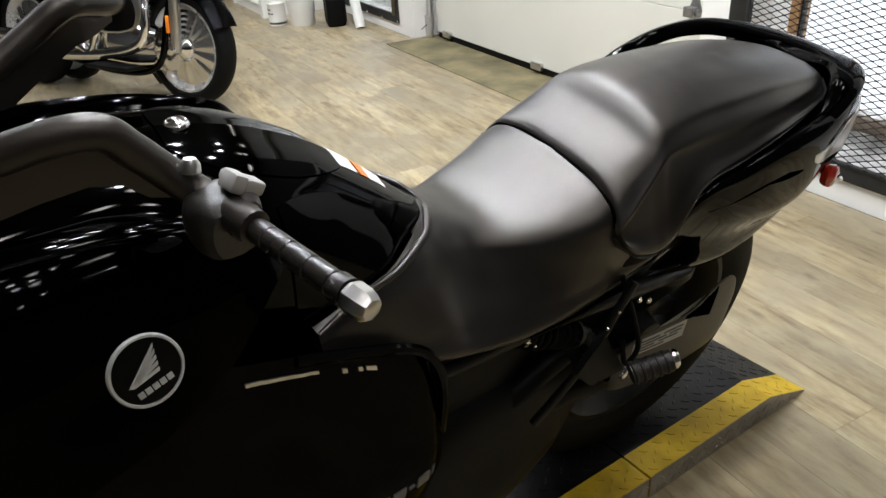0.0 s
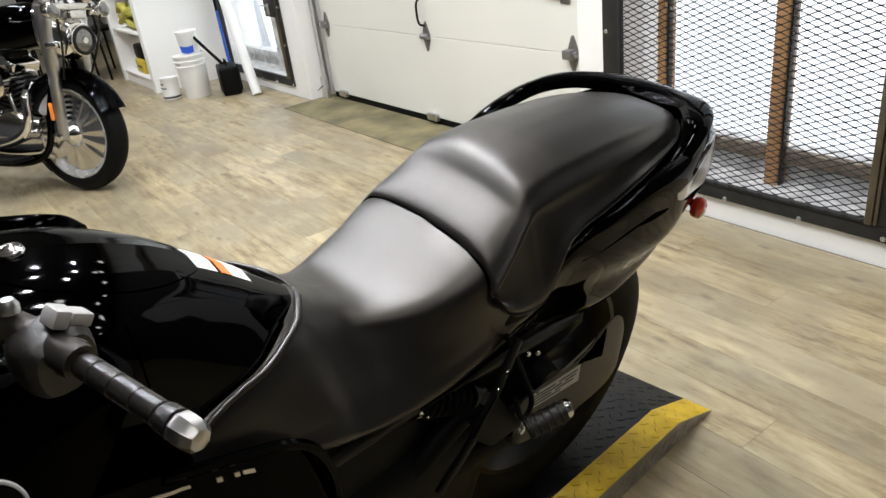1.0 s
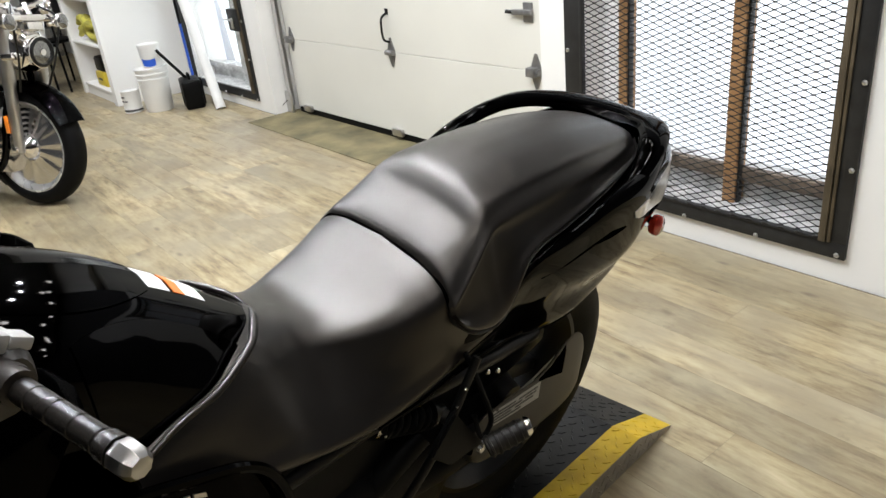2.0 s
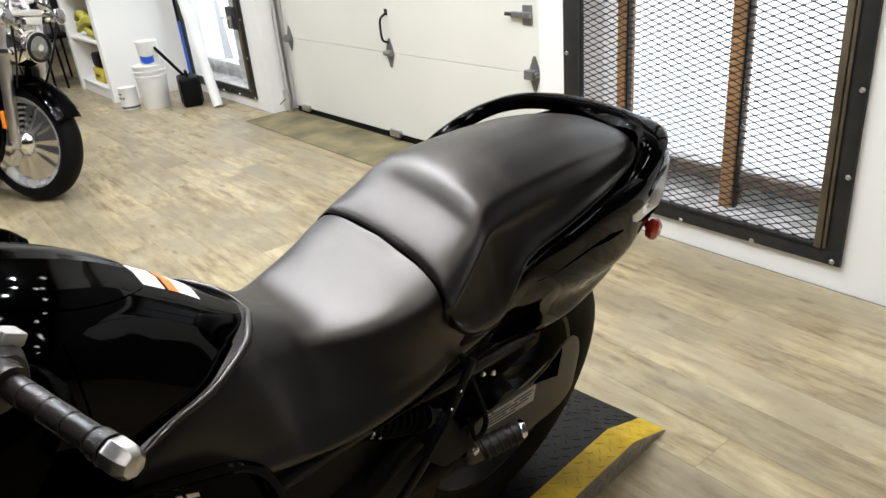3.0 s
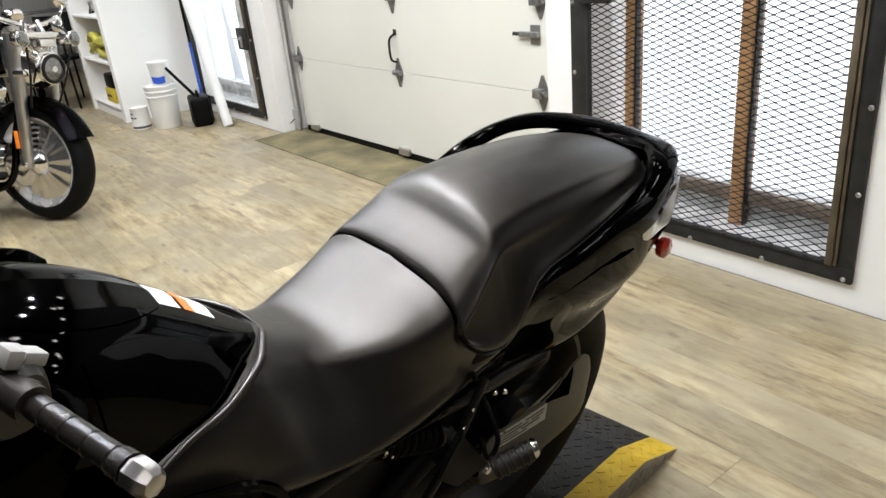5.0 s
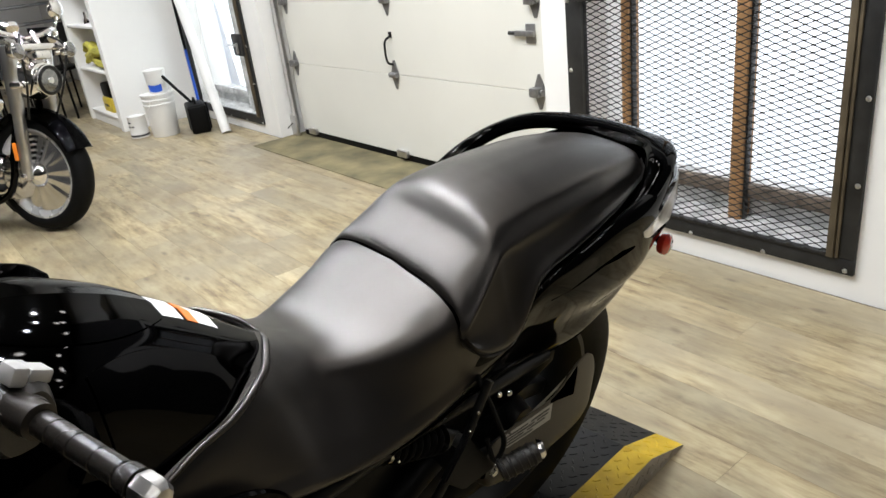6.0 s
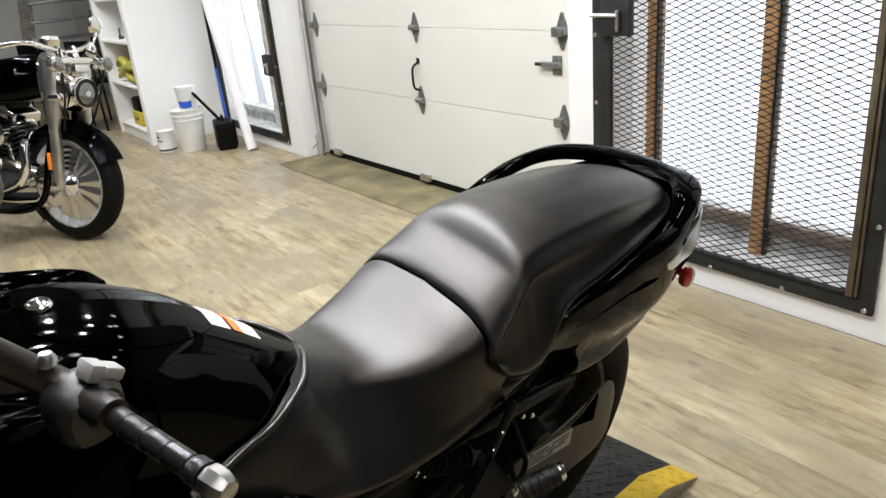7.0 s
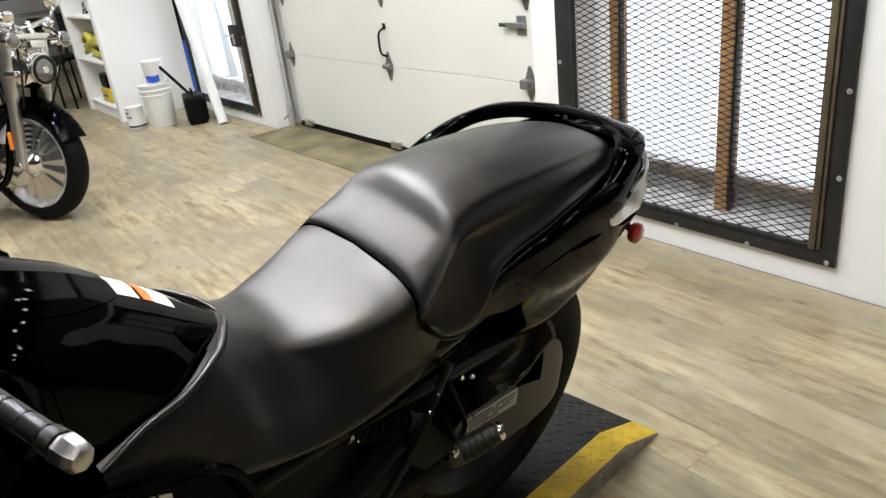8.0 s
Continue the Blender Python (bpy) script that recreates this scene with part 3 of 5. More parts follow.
COWL = [
    (-0.62, [(.05, .93), (.12, .90), (.178, .85), (.213, .78), (.238, .70), (.255, .62)]),
    (-0.30, [(.07, .985), (.125, .972), (.173, .927), (.214, .857), (.241, .772), (.262, .69)]),
    (-0.05, [(.085, .972), (.124, .981), (.158, .957), (.191, .912), (.214, .856), (.242, .79)]),
    (0.06, [(.09, .962), (.122, .975), (.151, .952), (.178, .911), (.195, .870), (.222, .812)]),
    (0.13, [(.09, .945), (.120, .961), (.144, .941), (.164, .911), (.178, .876), (.194, .832)]),
    (0.19, [(.10, .925), (.121, .940), (.139, .922), (.149, .906), (.155, .891), (.162, .876)]),
    (0.215, [(.115, .905), (.122, .915), (.130, .907), (.134, .900), (.138, .893), (.141, .886)]),
]
cowl_skin = Skin(COWL)
bm = loft(COWL, 26, 60, mirror=False)
bmesh.ops.solidify(bm, geom=bm.faces[:], thickness=.004)
right = mirrored(bm)
part("side_cowl", bm, GLOSS, bike, "gloss black side cowl with a round badge")
part("side_cowl", moved(right, Matrix.Translation((0, .06, .002))), GLOSS, bike, "gloss black side cowl")
for sx in (1, -1):
    vb = cowl_skin.v_at(.06, z=.874)
    p, n = cowl_skin.at(.060, vb), cowl_skin.normal(.060, vb)
    m = facing((sx * p.x, p.y, p.z), (sx * n.x, n.y, n.z)) @ Matrix.Diagonal((.92, .92, 1, 1))
    badge = part("badge", lathe([(0, .0035), (.031, .0035), (.0345, .003), (.0355, -.006), (0, -.006)], 40, None, m), PLASTIC, bike, "round black badge with a silver emblem")
    part("ring", lathe([(.0325, .0036), (.033, .005), (.0352, .005), (.0363, .003), (.0363, -.004), (.0325, -.004)], 48, None, m, True), EMBLEM, badge)
    for k in range(5):
        bm = bmesh.new()
        quad = [(-.021 + .0018 * k, -.008 + .0015 * k), (-.016 + .0025 * k, -.010 + .0017 * k), (.0105 + .0005 * k, -.0045 + .0062 * k), (.0113 + .0005 * k, -.0010 + .0062 * k)]
        top = [bm.verts.new((x, y, .0052)) for x, y in quad]
        low = [bm.verts.new((x, y, .003)) for x, y in quad]
        bm.faces.new(top)
        for i in range(4):
            bm.faces.new((top[i], low[i], low[(i + 1) % 4], top[(i + 1) % 4]))
        part("feather", moved(bm, m), EMBLEM, badge, "", False)
    bm = bmesh.new()
    for k in range(5):
        box(bm, (-.0185 + k * .0076, -.0205, .003), (-.0125 + k * .0076, -.0145, .005))
    part("wordmark", moved(bm, m @ Matrix.Rotation(radians(9), 4, "Z")), EMBLEM, badge, "", False)
# panel lines, lid, filler lock and warning label on the tank
lid = part("tank_lid", tank_skin.patch(0.15, 0.335, lambda t: 0.0, lambda t: .012 + .125 * math.sin(math.pi * (0.06 + .88 * t)) ** .5, 20, 8, 0.0022), GLOSS, bike, "gloss black lid over the filler")
part("lid_half", tank_skin.patch(0.15, 0.335, lambda t: 0.0, lambda t: .012 + .125 * math.sin(math.pi * (0.06 + .88 * t)) ** .5, 20, 8, 0.0022, -1), GLOSS, lid)
part("lock", lathe([(0, .004), (.004, .0036), (.008, .0022), (.0085, .0012), (.010, .0022), (.012, .0015), (.013, -.002), (0, -.002)], 24, None, facing((.0, .172, .990), (0, -.05, 1))), CHROME, lid, "chrome key lock")
edge = []
for i in range(30):
    t = i / 29
    y = .15 + .185 * t
    v = .012 + .125 * math.sin(math.pi * (.06 + .88 * t)) ** .5
    edge.append(tank_skin.at(y, v) + tank_skin.normal(y, v) * .001)
part("lid_seam", tubed(edge, .0007, 6, 60), GAP_SHADE, lid)
for y0, y1, mt in ((.340, .364, WHITE_LABEL), (.369, .381, ORANGE), (.381, .405, WHITE_LABEL)):
    part("warning_label", tank_skin.patch(y0, y1, lambda t: 0.0, .05, 6, 6, 0.0012), mt, bike, "white and orange warning label")
    part("warning_label", tank_skin.patch(y0, y1, lambda t: 0.0, .05, 6, 6, 0.0012, -1), mt, bike, "white and orange warning label")
for sx in (1, -1):
    knee = part("knee_panel", tank_skin.patch(0.225, 0.44, lambda t: .235 - .08 * math.sin(math.pi * min(1, t * .9 + .1)) ** .7, lambda t: .46 - .03 * t, 20, 12, 0.003, sx), GLOSS, bike)
    line = []
    for i in range(26):
        t = i / 25
        y = .225 + .215 * t
        v = .235 - .08 * math.sin(math.pi * min(1, t * .9 + .1)) ** .7
        q = tank_skin.at(y, v) + tank_skin.normal(y, v) * .0022
        line.append((sx * q.x, q.y, q.z))
    part("knee_seam", tubed(line, .0007, 6, 50), GAP_SHADE, knee)

# handlebar: two cast arms, each with its bend, web, grip and controls; the bars are turned a little
END, INNER = Vector((.364, .185, 1.022)), Vector((.165, .139, 1.018))
LEFT_ARM = [(.105, -.24, 1.0), (.130, -.10, 1.052), (.146, -.01, 1.074), (.155, .040, 1.086), (.160, .076, 1.086), (.162, .096, 1.066), (.166, .118, 1.040), (.184, .140, 1.020), (.24, .155, 1.022)]
RIGHT_ARM = [(-.09, -.12, .95), (-.105, -.02, .998), (-.125, .047, 1.031), (-.135, .085, 1.051), (-.14, .112, 1.066), (-.152, .134, 1.066), (-.18, .169, 1.052), (-.22, .188, 1.046)]
for sx, arm in ((1, LEFT_ARM), (-1, RIGHT_ARM)):
    flip = Matrix.Identity(4) if sx > 0 else Matrix.Diagonal((-1, 1, 1, 1))
    go = flip if sx > 0 else Matrix.Translation((-.02, .035, .030)) @ flip
    ARM = (END - INNER).normalized()
    bar = part("handlebar", tubed(arm, .0142, 16, 90), SATIN_GREY, bike, "satin grey handlebar arm")
    web = []
    for p, deep in zip(spline(arm[1:7], 7), (.045, .042, .040, .038, .036, .032, .014)):
        web.append([p + Vector((dx, 0, -.006 - deep * f)) for dx, f in ((.004, 0), (.0045, .5), (.003, 1), (-.003, 1), (-.0045, .5), (-.004, 0))])
    bm = bmesh.new()
    grid(bm, web, close_u=True)
    part("bar_web", bm, SATIN_GREY, bar, "cast web under the handlebar")
    g0, g1 = INNER + ARM * .062, END - ARM * .024
    m = facing(g0, ARM)
    ln = (g1 - g0).length
    prof = [(.008, -.004), (.0150, -.004), (.0155, .0), (.0150, .004), (.0102, .008)]
    for k in range(4):
        z = .030 + k * .024
        prof += [(.0102, z - .018), (.0102, z), (.0094, z + .0008), (.0094, z + .0022), (.0102, z + .003)]
    prof += [(.0104, ln - .014), (.0120, ln - .011), (.0120, ln - .002), (.0122, ln), (.008, ln)]
    part("grip", moved(lathe(prof, 28, None, m), go), GRIP_RUBBER, bar, "black rubber grip with grooves")
    bm = lathe([(0, 0), (.0110, 0), (.0123, .0022), (.0127, .005), (.0125, .014), (.0112, .0195), (.0085, .0230), (.0045, .0245), (0, .025)], 8, None, facing(g1 + ARM * .001, ARM))
    part("bar_end", moved(bm, go), ALLOY, bar, "faceted alloy bar end weight", angle=28)
    bm = loft([(-.026, [(0, .024), (.018, .02), (.025, 0), (.02, -.022), (0, -.027)]), (-.01, [(0, .033), (.024, .027), (.033, 0), (.027, -.028), (0, -.034)]), (.012, [(0, .033), (.024, .027), (.033, 0), (.027, -.028), (0, -.034)]), (.026, [(0, .026), (.02, .021), (.027, 0), (.021, -.022), (0, -.027)])], 14)
    hm = facing(INNER + ARM * .030 + Vector((0, 0, -.014)), ARM) @ Matrix.Rotation(radians(90), 4, "X")
    part("switch_housing", moved(bm, go @ hm @ Matrix.Scale(.88, 4)), HOUSING, bar, "dark satin switch housing")
    for lo, hi in (((-.018, -.008, .024), (.002, .010, .036)), ((.004, -.006, .022), (.018, .013, .038)), ((-.012, -.022, .024), (.006, -.011, .033))):
        part("switch_button", moved(boxed(lo, hi, .0028, 2), go @ facing(INNER + ARM * .036 + Vector((0, 0, -.008)), (-.15, .55, .8), ARM)), SWITCH_GREY, bar, "pale grey switch button")
    part("clutch_cap", moved(lathe([(0, .012), (.005, .011), (.008, .006), (.008, 0), (0, 0)], 16, None, facing(INNER + ARM * .012 + Vector((0, -.01, .026)), (-.2, .1, 1))), go), ALLOY, bar)
# dash cowl and screen ahead of the bars
bm = loft([(-.72, [(0, 1.0), (.08, .98), (.13, .9), (.12, .75), (0, .7)]), (-.5, [(0, 1.08), (.10, 1.05), (.16, .95), (.15, .8), (0, .75)]), (-.33, [(0, 1.07), (.10, 1.04), (.15, .97), (.14, .85), (0, .8)]), (-.28, [(0, 1.03), (.08, 1.01), (.12, .95), (.11, .88), (0, .85)])], 16)
part("front_cowl", bm, GLOSS, bike)

# under the seat
bm = loft([(-.5, [(0, .60), (.10, .58), (.12, .4), (.10, .2), (0, .18)]), (0, [(0, .68), (.125, .64), (.14, .45), (.13, .22), (0, .2)]), (.4, [(0, .66), (.13, .64), (.14, .45), (.12, .24), (0, .22)]), (.62, [(0, .64), (.11, .62), (.11, .45), (.09, .3), (0, .28)]), (.8, [(0, .6), (.07, .58), (.07, .45), (.06, .36), (0, .34)])], 16)
part("engine_block", bm, PLASTIC, bike, "black engine casing")
SIDE = [
    (-0.35, [(.215, .76), (.225, .68), (.230, .5), (.19, .3)]),
    (0.05, [(.196, .838), (.222, .73), (.232, .55), (.19, .3)]),
    (0.16, [(.186, .818), (.213, .71), (.234, .55), (.19, .3)]),
    (0.28, [(.182, .766), (.208, .66), (.228, .54), (.18, .3)]),
    (0.36, [(.178, .712), (.197, .62), (.214, .52), (.175, .32)]),
    (0.40, [(.165, .64), (.18, .58), (.19, .50), (.16, .36)]),
]
side_skin = Skin(SIDE)
bm = loft(SIDE, 16, 36, mirror=False)
bmesh.ops.solidify(bm, geom=bm.faces[:], thickness=.004)
other = mirrored(bm)
cover = part("side_cover", bm, GLOSS, bike, "gloss black side cover with silver lettering bars")
part("side_cover", other, GLOSS, bike, "gloss black side cover")
part("trim_strip", side_skin.patch(.142, .222, lambda t: side_skin.v_at(.142 + .08 * t, z=.806 - .030 * t), lambda t: side_skin.v_at(.142 + .08 * t, z=.806 - .030 * t) + .008, 14, 2, .003), ALLOY, cover, "thin silver trim strip")
for y0, y1, z in ((.250, .256, .762), (.270, .276, .753), (.280, .294, .748)):
    part("trim_strip", side_skin.patch(y0, y1, side_skin.v_at(y0, z=z), side_skin.v_at(y0, z=z) + .012, 3, 2, .003), ALLOY, cover)
part("cover_edge", tubed([(.184, .20, .797), (.184, .28, .766), (.184, .345, .737), (.186, .378, .700), (.182, .40, .63), (.178, .405, .54)], .007, 8, 40), GLOSS, cover)
x0 = .272
for k, w in enumerate((.021, .021, .009, .021, .007)):
    va = side_skin.v_at(x0, z=.535 - .14 * (x0 - .272))
    part("lettering", side_skin.patch(x0, x0 + w, lambda t: va + (.02 if k == 2 else 0) - .004 * t, lambda t: va + (.032 if k == 2 else .055) - .004 * t, 4, 3, .003), LETTER, cover)
    x0 += w + .006
bm = loft([(.30, [(0, .50), (.15, .48), (.178, .38), (.165, .22), (0, .16)]), (.42, [(0, .52), (.15, .50), (.182, .38), (.172, .20), (0, .14)]), (.56, [(0, .50), (.13, .48), (.165, .36), (.160, .20), (0, .14)]), (.70, [(0, .46), (.11, .43), (.135, .34), (.13, .22), (0, .16)]), (.80, [(0, .47), (.09, .45), (.108, .37), (.09, .25), (0, .2)]), (.92, [(0, .45), (.085, .43), (.10, .36), (.085, .28), (0, .25)])], 18)
part("drive_casing", bm, PLASTIC, bike, "black transmission casing")
for sx in (1, -1):
    part("seat_trim", tubed([(sx * .168, .56, .628), (sx * .170, .64, .630), (sx * .170, .72, .640), (sx * .168, .80, .640), (sx * .162, .88, .625)], .0032, 8, 40), GLOSS, bike, "thin gloss edge below the seat")
part("frame_strut", tubed([(.185, .742, .665), (.19, .69, .58), (.19, .64, .507), (.18, .59, .43)], .0075, 10, 24), STEEL, bike)
part("rear_frame", tubed([(.135, .42, .60), (.14, .62, .605), (.14, .78, .585), (.12, .98, .54)], .014, 10, 24), STEEL, bike)
shock = part("shock_absorber", tubed([(.128, .55, .605), (.128, .735, .512)], .012, 12), STEEL, bike, "shock absorber with a black coil spring")
pts = []
for k in range(140):
    a = k / 139
    ang = a * 2 * math.pi * 7
    pts.append((.128 + .021 * math.cos(ang), .585 + .108 * a + .009 * math.sin(ang), .588 - .054 * a + .019 * math.sin(ang)))
part("coil_spring", tubed(pts, .0052, 8, 300), RUBBER, shock)
for y, z, mt in ((.578, .591, CHROME), (.702, .529, STEEL)):
    part("spring_seat", lathe([(0, -.004), (.022, -.004), (.022, .004), (0, .004)], 20, None, facing((.128, y, z), (0, .894, -.447))), mt, shock)
part("shock_eye", lathe([(0, -.014), (.010, -.012), (.012, 0), (.010, .012), (0, .014)], 16, None, facing((.14, .73, .512), (1, 0, 0))), ALLOY, shock, "bright lower shock eye")
# added filler that closes the view through below the seat and keeps it black
part("under_tail", loft([(.62, [(0, .66), (.11, .65), (.125, .60), (.11, .50), (0, .48)]), (.78, [(0, .66), (.11, .65), (.12, .60), (.10, .46), (0, .44)]), (.92, [(0, .68), (.10, .66), (.104, .58), (.096, .44), (0, .42)]), (1.04, [(0, .66), (.10, .62), (.102, .57), (.096, .46), (0, .44)])], 14), PLASTIC, bike, "black filler body added under the tail")
part("swingarm", tubed([(.10, .48, .40), (.115, .75, .36), (.12, .99, .33)], [.035, .03, .028], 12, 20), PLASTIC, bike)
part("swingarm", tubed([(-.10, .48, .40), (-.115, .75, .36), (-.12, .99, .33)], [.035, .03, .028], 12, 20), PLASTIC, bike)
for x, y, z, r in ((.168, .792, .592, .0055), (.168, .818, .579, .006), (.196, .708, .628, .003), (.197, .69, .603, .003), (.165, .575, .60, .003)):
    part("chrome_bolt", lathe([(0, .8 * r), (.65 * r, .7 * r), (r, .25 * r), (r, 0), (0, 0)], 10, None, facing((x, y, z), (1, 0, .15))), CHROME, bike)
# silencer
def muffler_section(y, top, low, w):
    """Section from the inner side over a sloping back to a crest, then down the flat outer side."""
    h = top - low
    return (y, [(-w, low + .2 * h), (-w * .9, top - .7 * h), (-w * .2, top - .45 * h), (w * .55, top - .18 * h), (w * .93, top - .02 * h), (w, top - .12 * h), (w, top - .5 * h), (w * .96, low + .2 * h), (w * .6, low + .04 * h), (-w * .3, low)])


MUFF = [muffler_section(*q) for q in ((.772, .47, .40, .050), (.79, .498, .365, .058), (.85, .505, .345, .062), (.92, .500, .337, .063), (.96, .512, .332, .063), (1.0, .538, .328, .061),
                                      (1.035, .545, .326, .057), (1.07, .520, .330, .050), (1.098, .465, .345, .038), (1.115, .42, .37, .02))]
MP = Matrix.Translation((.143, 0, 0)) @ Matrix.Diagonal((.58, 1, 1, 1))
silencer = part("silencer", moved(loft(MUFF, 44, 60, mirror=False), MP), MUFFLER, bike, "grey painted silencer with a data label")
muff_skin = Skin(MUFF)
MV = lambda y, z: muff_skin.v_at(y, z, .42)
part("data_label", moved(muff_skin.patch(.803, .938, lambda t: MV(.803 + .135 * t, .496 - .010 * t), lambda t: MV(.803 + .135 * t, .462 - .016 * t), 12, 6, .0012), MP), DATA_LABEL, silencer, "silver data label with rows of plain bars")
for k, (r0, a, b) in enumerate(((.16, .03, .48), (.16, .55, .94), (.36, .03, .62), (.36, .68, .92), (.56, .05, .40), (.56, .48, .86), (.76, .05, .6))):
    lo = lambda t: MV(.803 + .135 * (a + (b - a) * t), .496 - .010 * (a + (b - a) * t) - (.034 + .006 * (a + (b - a) * t)) * r0)
    hi = lambda t: MV(.803 + .135 * (a + (b - a) * t), .496 - .010 * (a + (b - a) * t) - (.034 + .006 * (a + (b - a) * t)) * (r0 + .10))
    part("label_bar", moved(muff_skin.patch(.803 + .135 * a, .803 + .135 * b, lo, hi, 8, 1, .0022), MP), INK, silencer, "", False)
# no opening is cut: a black patch paints the shade in the end vent
part("vent_shade", moved(muff_skin.patch(.925, 1.008, lambda t: MV(.925 + .083 * t, .497 + .036 * t), lambda t: MV(.925 + .083 * t, .492 - .030 * t), 10, 6, .0015), MP), GAP_SHADE, silencer, "black patch as the shade inside the end vent")
part("vent_lip", moved(tubed([muff_skin.at(.925 + .083 * t, MV(.925 + .083 * t, .492 - .030 * t)) for t in (0, .25, .5, .75, 1)] + [muff_skin.at(1.011, MV(1.011, z)) for z in (.475, .495, .52)], .0022, 8, 40), MP), MUFFLER, silencer)
part("exhaust_pipe", tubed([(.13, .68, .50), (.12, .50, .40), (.10, .2, .26)], .024, 12, 24), PLASTIC, silencer)
# pillion footpeg, bracket and stand
peg = part("footpeg", tubed([(.238, .722, .524), (.250, .752, .535), (.262, .780, .545)], [.0165, .0175, .017], 14, 20), PEG_RUBBER, bike, "ribbed rubber footpeg with a chrome end")
for k in range(5):
    p = Vector((.238, .722, .524)).lerp(Vector((.262, .780, .545)), .08 + .19 * k)
    part("rib", lathe([(.0165, -.003), (.0192, -.0015), (.0192, .0015), (.0165, .003)], 16, None, facing(p, (.37, .9, .3)), True), PEG_RUBBER, peg)
part("peg_end", lathe([(0, .006), (.012, .005), (.016, 0), (.016, -.004), (0, -.004)], 18, None, facing((.264, .786, .548), (.5, .8, .3))), CHROME, peg)
bm = bmesh.new()
quad = [(.205, .632, .540), (.205, .680, .603), (.213, .744, .498), (.208, .676, .492)]
a = [bm.verts.new(p) for p in quad]
b = [bm.verts.new((x - .012, y, z)) for x, y, z in quad]
bm.faces.new(a)
bm.faces.new(list(reversed(b)))
for i in range(4):
    bm.faces.new((a[i], b[i], b[(i + 1) % 4], a[(i + 1) % 4]))
bmesh.ops.bevel(bm, geom=bm.edges[:], offset=.003, segments=2, affect="EDGES")
bracket = part("peg_bracket", bm, PLASTIC, bike)
for y, z in ((.728, .503), (.735, .512)):
    part("bolt", lathe([(0, .007), (.006, .006), (.0075, 0), (0, 0)], 8, None, facing((.219, y, z), (1, 0, 0))), CHROME, bracket)
part("cable", tubed([(.165, .735, .665), (.20, .745, .60), (.215, .755, .545), (.215, .735, .52), (.20, .73, .56)], .0045, 8, 40), RUBBER, bike)
part("side_stand", tubed([(.12, .30, .25), (.18, .33, .10), (.235, .36, -.046)], [.014, .013, .018], 10, 16), STEEL, bike)

# ---- the platform under it ----
PLAT = Matrix(((N.x, S.x, 0, 0), (N.y, S.y, 0, 0), (0, 0, 1, 0), (0, 0, 0, 1)))
platform = thing("lift_platform", PLAT, "low black tread-plate platform with yellow edges and a ramp end", "platform")
E0, E1, BAND, DECK = -1.17, -0.722, 0.078, 0.06


def prism(outline, x0, x1):
    """A body with its side outline (y, z) drawn out from x0 to x1."""
    bm = bmesh.new()
    a = [bm.verts.new((x0, y, z)) for y, z in outline]
    b = [bm.verts.new((x1, y, z)) for y, z in outline]
    bm.faces.new(list(reversed(a)))
    bm.faces.new(b)
    for i in range(len(a)):
        j = (i + 1) % len(a)
        bm.faces.new((a[i], a[j], b[j], b[i]))
    return bm


FRONT = [(-1.25, 0), (.948, 0), (.948, DECK), (-1.25, DECK)]
RAMP = [(.954, 0), (1.522, 0), (1.522, .004), (1.37, DECK), (.954, DECK)]
for outline, nm in ((FRONT, "deck"), (RAMP, "ramp")):
    part(nm, prism(outline, E0 + BAND, E1 - BAND), DECK_BLACK, platform, "black tread plate", False)
    for x0, x1, edge_x in ((E1 - BAND, E1 - .001, E1), (E0 + .001, E0 + BAND, E0)):
        part("edge_band", prism(outline, x0, x1), DECK_YELLOW, platform, "worn yellow edge band", False)
        side = [(y, z if z < .01 else z - .0015) for y, z in outline]
        part("side_plate", prism(side, min(edge_x, edge_x - .001 if edge_x == E1 else edge_x + .001), max(edge_x, edge_x - .001 if edge_x == E1 else edge_x + .001)), DECK_RAW, platform, "bare metal tread side", False)


def lozenge(bm, m, ln=.026, w=.007, h=.0016):
    top = [m @ Vector(p) for p in ((-ln * .3, 0, h), (0, w * .25, h), (ln * .3, 0, h), (0, -w * .25, h))]
    low = [m @ Vector(p) for p in ((-ln / 2, 0, -.0005), (0, w / 2, -.0005), (ln / 2, 0, -.0005), (0, -w / 2, -.0005))]
    t, l = [bm.verts.new(p) for p in top], [bm.verts.new(p) for p in low]
    bm.faces.new(t)
    for i in range(4):
        bm.faces.new((l[i], l[(i + 1) % 4], t[(i + 1) % 4], t[i]))


def deck_height(y):
    return DECK if y < 1.37 else DECK - (y - 1.37) / (1.522 - 1.37) * (DECK - .004)


for band, mt in (((E0 + BAND, E1 - BAND), DECK_BLACK), ((E1 - BAND, E1), DECK_YELLOW)):
    bm = bmesh.new()
    j = 0
    y = .30
    while y < 1.51:
        x = band[0] + (.016 if j % 2 else .032)
        k = 0
        while x < band[1] - .008:
            if not .935 < y < .967:
                lozenge(bm, Matrix.Translation((x, y, deck_height(y))) @ Matrix.Rotation(-math.atan2(DECK, .152) if y > 1.37 else 0, 4, "X") @ Matrix.Rotation(radians(45 if (j + k) % 2 else -45), 4, "Z"))
            x += .032
            k += 1
        y += .0225
        j += 1
    tagged(part("tread", bm, mt, platform, "raised tread pattern", False), kind="stuff")
bm = bmesh.new()
j = 0
y = .5
